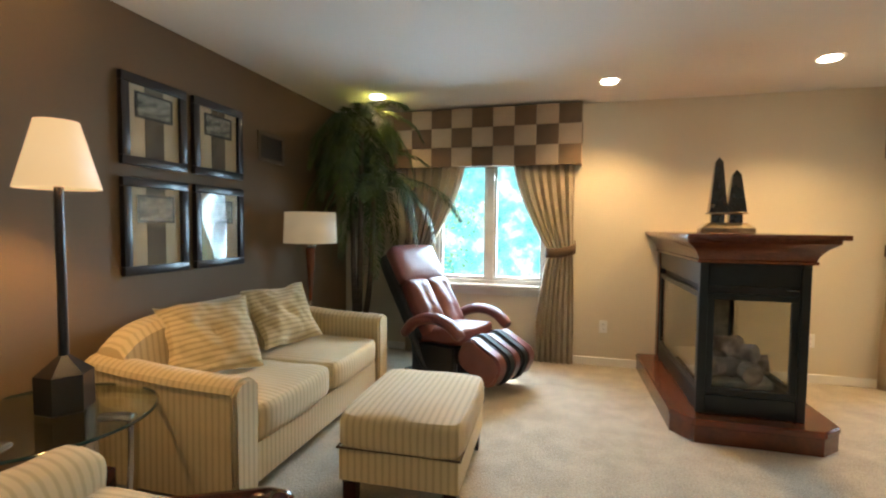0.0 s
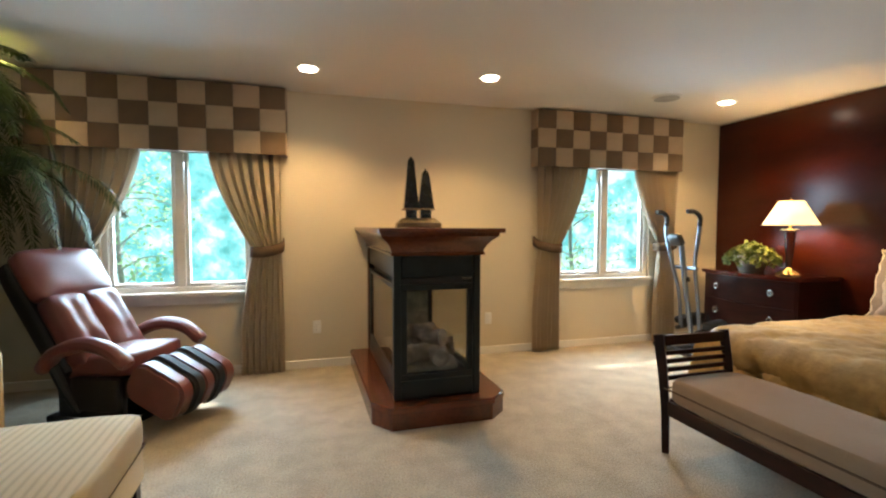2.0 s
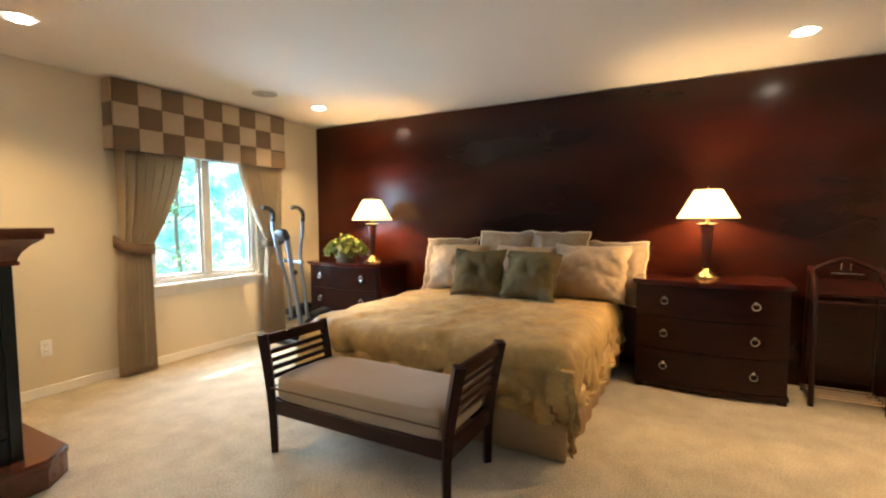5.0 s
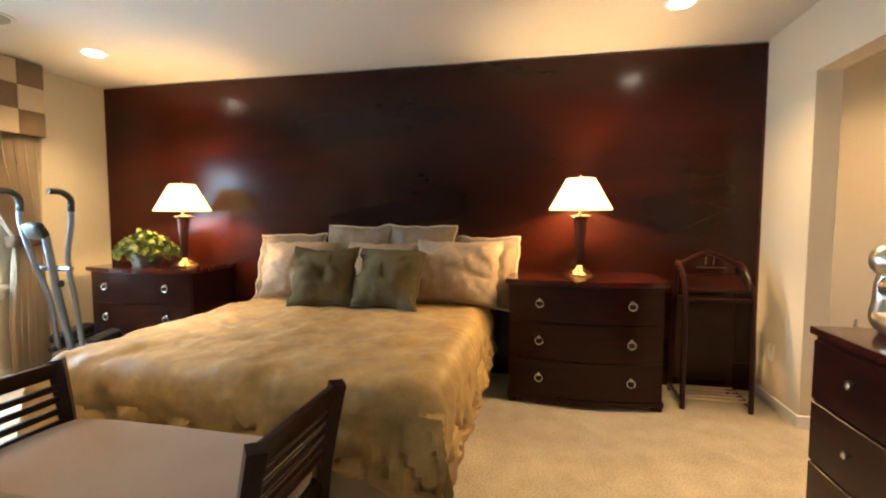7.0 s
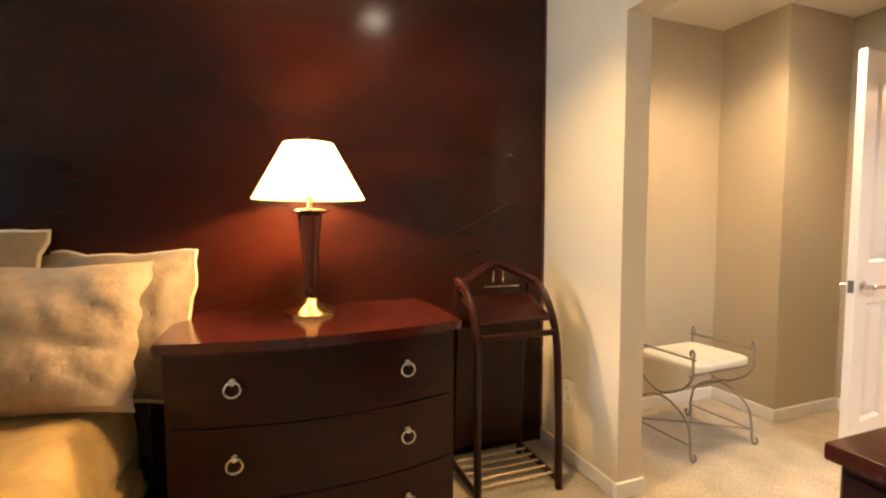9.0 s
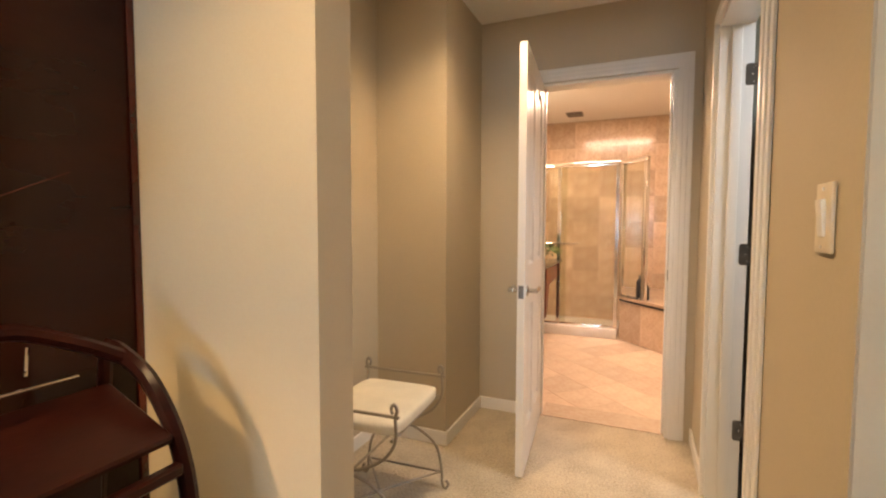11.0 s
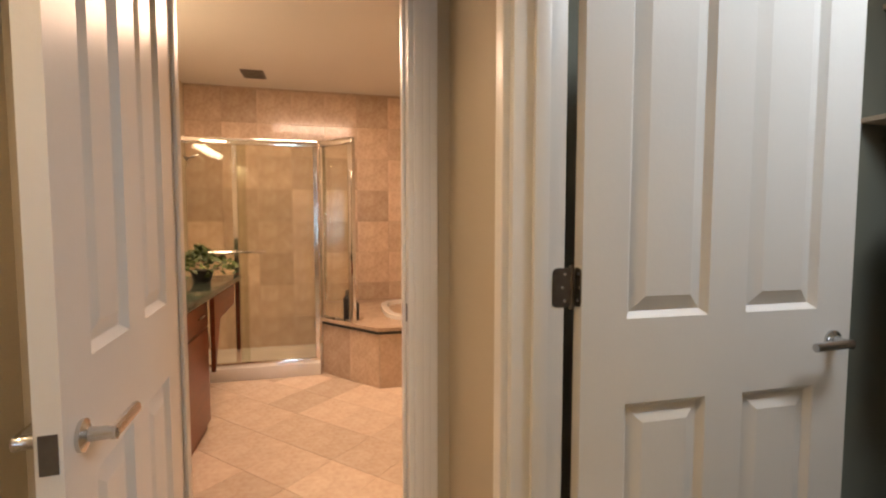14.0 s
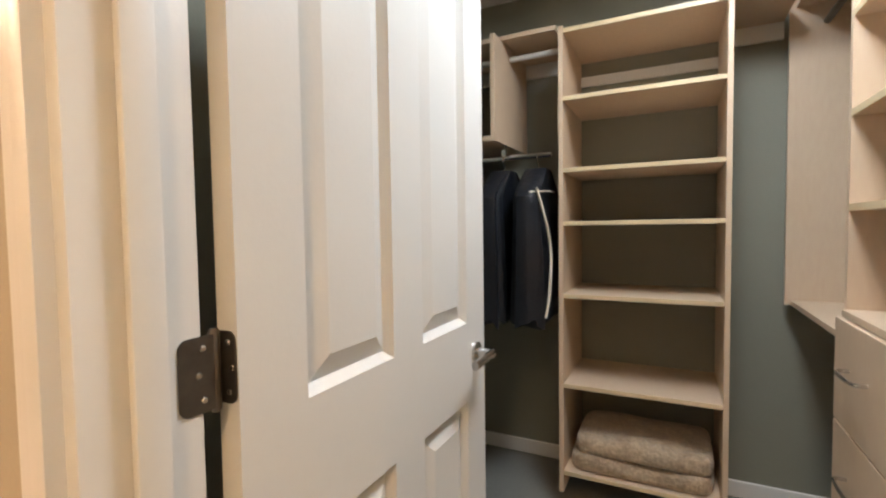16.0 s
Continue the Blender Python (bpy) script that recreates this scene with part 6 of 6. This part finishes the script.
for sc, z in ((1.0, 0.4525), (1.0, 0.485), (0.9, 0.487), (0.8, 0.30), (0.7, 0.15)):
    ring.append([bm.verts.new((0.72 + sc * 0.56 * math.copysign(abs(math.cos(2 * math.pi * k / 40)) ** 0.6, math.cos(2 * math.pi * k / 40)), 0.66 + sc * 0.46 * math.copysign(abs(math.sin(2 * math.pi * k / 40)) ** 0.6, math.sin(2 * math.pi * k / 40)), z)) for k in range(40)])
for a, b in zip(ring, ring[1:]):
    for k in range(40):
        bm.faces.new((a[k], a[(k + 1) % 40], b[(k + 1) % 40], b[k]))
bm.faces.new(ring[-1])
part("tub_shell", bm, "tub", t)
for k, (bxp, h) in enumerate(((1.52, 0.17), (1.58, 0.24))):
    q = thing("bottle", (2.0 + bxp, -5.963 + 0.93 + 0.04 * k, 0.4525), "dark shampoo bottle on the tub deck", "bottle", "bottles by the tub")
    part("body", lathe(bmesh.new(), [(0.028, 0), (0.03, 0.01), (0.03, h * 0.75), (0.012, h * 0.86)], 18), "black", q)
    part("cap", lathe(bmesh.new(), [(0.013, h * 0.862), (0.013, h)], 14), "hinge", q)

t = thing("shower_enclosure", (3.76, -5.19, 0), "chrome-framed glass shower enclosure", "shower")
part("curb", box(0.03, 1.188, -0.08, 0.06, 0.0, 0.10, 0.006), "tub", t, "pale shower curb")
part("shower_pan", box(0.03, 1.188, -0.765, -0.081, 0.0, 0.04), "tub", t)
bm = box(0.03, 1.188, -0.02, 0.02, 1.80, 1.845, 0.004)
part("header_rail", bm, "chrome", t)
part("sill_rail", box(0.03, 1.188, -0.016, 0.016, 0.101, 0.125, 0.003), "chrome", t)
for px in (0.03, 0.62, 1.15):
    part("post", box(px, px + 0.036, -0.018, 0.018, 0.1255, 1.799, 0.003, 1), "chrome", t)
for a, b, yy in ((0.057, 0.62, 0.006), (0.56, 1.16, -0.008)):
    p = part("glass_panel", box(a, b, yy - 0.003, yy + 0.003, 0.126, 1.799), "showerglass", t)
    p.visible_shadow = False
part("towel_bar", tube(bmesh.new(), smoothcurve([(0.45, 0.01, 0.99), (0.45, 0.055, 0.99), (0.80, 0.055, 0.99), (1.05, 0.055, 0.99), (1.05, 0.01, 0.99)], 4), 0.009, 10), "chrome", t)
R = pose(0.012, 0.012, 0, 0, 0, 133)
bm = box(0.0, 0.36, -0.018, 0.018, 1.80, 1.845, 0.004)
bx(bm, 0.0, 0.045, -0.018, 0.018, 0.453, 1.80, 0.003)
bx(bm, 0.315, 0.36, -0.018, 0.018, 0.453, 1.80, 0.003)
bx(bm, 0.045, 0.315, -0.014, 0.014, 0.453, 0.475, 0.003)
part("return_frame", moved(bm, R), "chrome", t)
part("return_pane", moved(box(0.046, 0.314, -0.003, 0.003, 0.476, 1.80), R), "showerglass", t).visible_shadow = False
part("shower_head", moved(lathe(bmesh.new(), [(0.05, 0), (0.045, 0.012), (0.012, 0.05), (0.010, 0.12)], 20), pose(1.10, -0.42, 1.72, 20, -60, 0)), "chrome", t)
part("valve", moved(lathe(bmesh.new(), [(0.06, 0), (0.055, 0.01), (0.02, 0.02), (0.018, 0.06)], 20), pose(1.187, -0.42, 1.05, 0, -90, 0)), "chrome", t)

t = thing("bath_vanity", (4.948, -3.95, 0), "cherry bathroom vanity with dark granite counter", "vanity")
part("cabinet", box(-0.535, 0, -0.34, 0.90, 0.0, 0.80, 0.003, 1), "vanity", t)
part("counter", box(-0.625, 0, -0.98, 0.925, 0.805, 0.84, 0.006), "granite", t, "dark green granite counter")
bm = prism(bmesh.new(), [(-0.90, 0), (-0.342, 0), (-0.342, -0.46), (-0.48, -0.17), (-0.90, -0.15)], -0.59, -0.565)
part("apron", moved(bm, Matrix(((0, 0, 1, 0), (1, 0, 0, 0), (0, 1, 0, 0.80), (0, 0, 0, 1)))), "vanity", t)
for k, (ya, yb) in enumerate(((-0.335, 0.07), (0.08, 0.48), (0.49, 0.895))):
    d = part("drawer_front", box(-0.556, -0.5355, ya, yb, 0.62, 0.79, 0.003, 1), "vanity", t)
    part("handle", tube(bmesh.new(), [(-0.575, (ya + yb) / 2 - 0.05, 0.705), (-0.575, (ya + yb) / 2 + 0.05, 0.705)], 0.006, 8), "steel", d)
    d = part("cabinet_door", box(-0.556, -0.5355, ya, yb, 0.06, 0.61, 0.003, 1), "vanity", t)
    part("handle", tube(bmesh.new(), [(-0.575, ya + 0.05, 0.50), (-0.575, ya + 0.05, 0.58)], 0.006, 8), "steel", d)
t = thing("bath_plant", (4.50, -4.62, 0.8405), "dark leafy plant on the vanity counter", "plant")
bm = bmesh.new()
part("pot", lathe(bmesh.new(), [(0.05, 0), (0.07, 0.07), (0.06, 0.07), (0.0, 0.06)], 20), "black", t)
rnd = random.Random(12)
for k in range(420):
    a, b = rnd.uniform(0, 6.283), rnd.random()
    c = Vector((math.cos(a) * 0.22 * b, math.sin(a) * 0.26 * b, 0.20 - 0.13 * b + rnd.gauss(0, 0.02)))
    c.z = max(0.012, c.z)
    m = Matrix.Translation(c) @ Euler((rnd.uniform(-1, 1), rnd.uniform(-1, 1), rnd.uniform(0, 6.3))).to_matrix().to_4x4()
    s = rnd.uniform(0.014, 0.024)
    bm.faces.new([bm.verts.new(m @ Vector(q)) for q in ((0, -s, 0), (s * 0.7, 0, 0.003), (0, s * 1.2, 0), (-s * 0.7, 0, 0.003))])
part("foliage", bm, "leaf", t)
t = thing("vanity_mirror", (4.948, -3.95, 1.0), "frameless wall mirror above the vanity", "mirror")
part("glass", box(-0.012, -0.001, -0.85, 0.85, 0, 0.85, 0.002, 1), "mirror", t)
t = thing("vanity_light", (4.948, -3.95, 1.92), "chrome bar light with round bulbs", "wall light")
part("bar", box(-0.05, -0.001, -0.45, 0.45, -0.05, 0.05, 0.006), "chrome", t)
for k in range(7):
    b = bmesh.new()
    bmesh.ops.create_uvsphere(b, u_segments=20, v_segments=12, radius=0.036, matrix=Matrix.Translation((-0.084, -0.39 + k * 0.13, 0)))
    part("bulb", b, "vanitybulb", t, "glowing round bulb")

struct("trim_threshold", box(3.4425, 4.1405, -3.14, -2.93, -0.004, 0.005, 0.001, 1), "floortile", "travertine threshold at the bathroom door", "threshold")

# tiles, last
tm = {}


def tile_mesh(key, w, h, th, material):
    if key not in tm:
        tm[key] = mesh_of("tile", box(-w / 2, w / 2, -h / 2, h / 2, 0, th, 0.0015, 1), material)
    return tm[key]


S = 0.30
for i in range(10):
    for j in range(8):
        x = 4.945 - S * (i + 0.5)
        z = 0.02 + S * (j + 0.5)
        if x < 2.1:
            continue
        o = new("tile", tile_mesh("w", S - 0.002, S - 0.002, 0.008, "walltile"))
        o.parent = wall_bs
        o.matrix_world = pose(x, -5.9648, z, -90, 0, 0)
for u in range(-14, 15):
    for v in range(-14, 15):
        x, y = 3.7 + (u - v) * S * 0.7071, -4.4 + (u + v) * S * 0.7071
        if 2.35 < x < 4.72 and -5.65 < y < -3.05 and not (x < 3.6 and y < -4.9) and not (x > 3.7 and y < -5.35):
            o = new("tile", tile_mesh("f", S - 0.0012, S - 0.0012, 0.006, "floortile"))
            o.parent = floor_bath
            o.matrix_world = pose(x, y, -0.0058, 0, 0, 45)
tub = bpy.data.objects["bathtub"]
for k in range(4):
    o = new("tile", tile_mesh("p", S - 0.004, 0.392, 0.008, "walltile"))
    o.parent = tub
    o.matrix_basis = pose(1.21 - S * k, 1.2455, 0.20, -90, 0, 180) @ pose(0, 0, 0)
d = Vector((1.365 - 1.765, 1.245 - 0.775, 0))
for k in range(2):
    c = Vector((1.765, 0.775, 0.20)) + d * (0.25 + 0.5 * k)
    o = new("tile", tile_mesh("q", d.length / 2 - 0.004, 0.392, 0.008, "walltile"))
    o.parent = tub
    m = Matrix.Translation(c + Vector((0.0006, 0.0006, 0))) @ pose(0, 0, 0, 90, 0, math.degrees(math.atan2(d.y, d.x)) + 180)
    o.matrix_basis = m
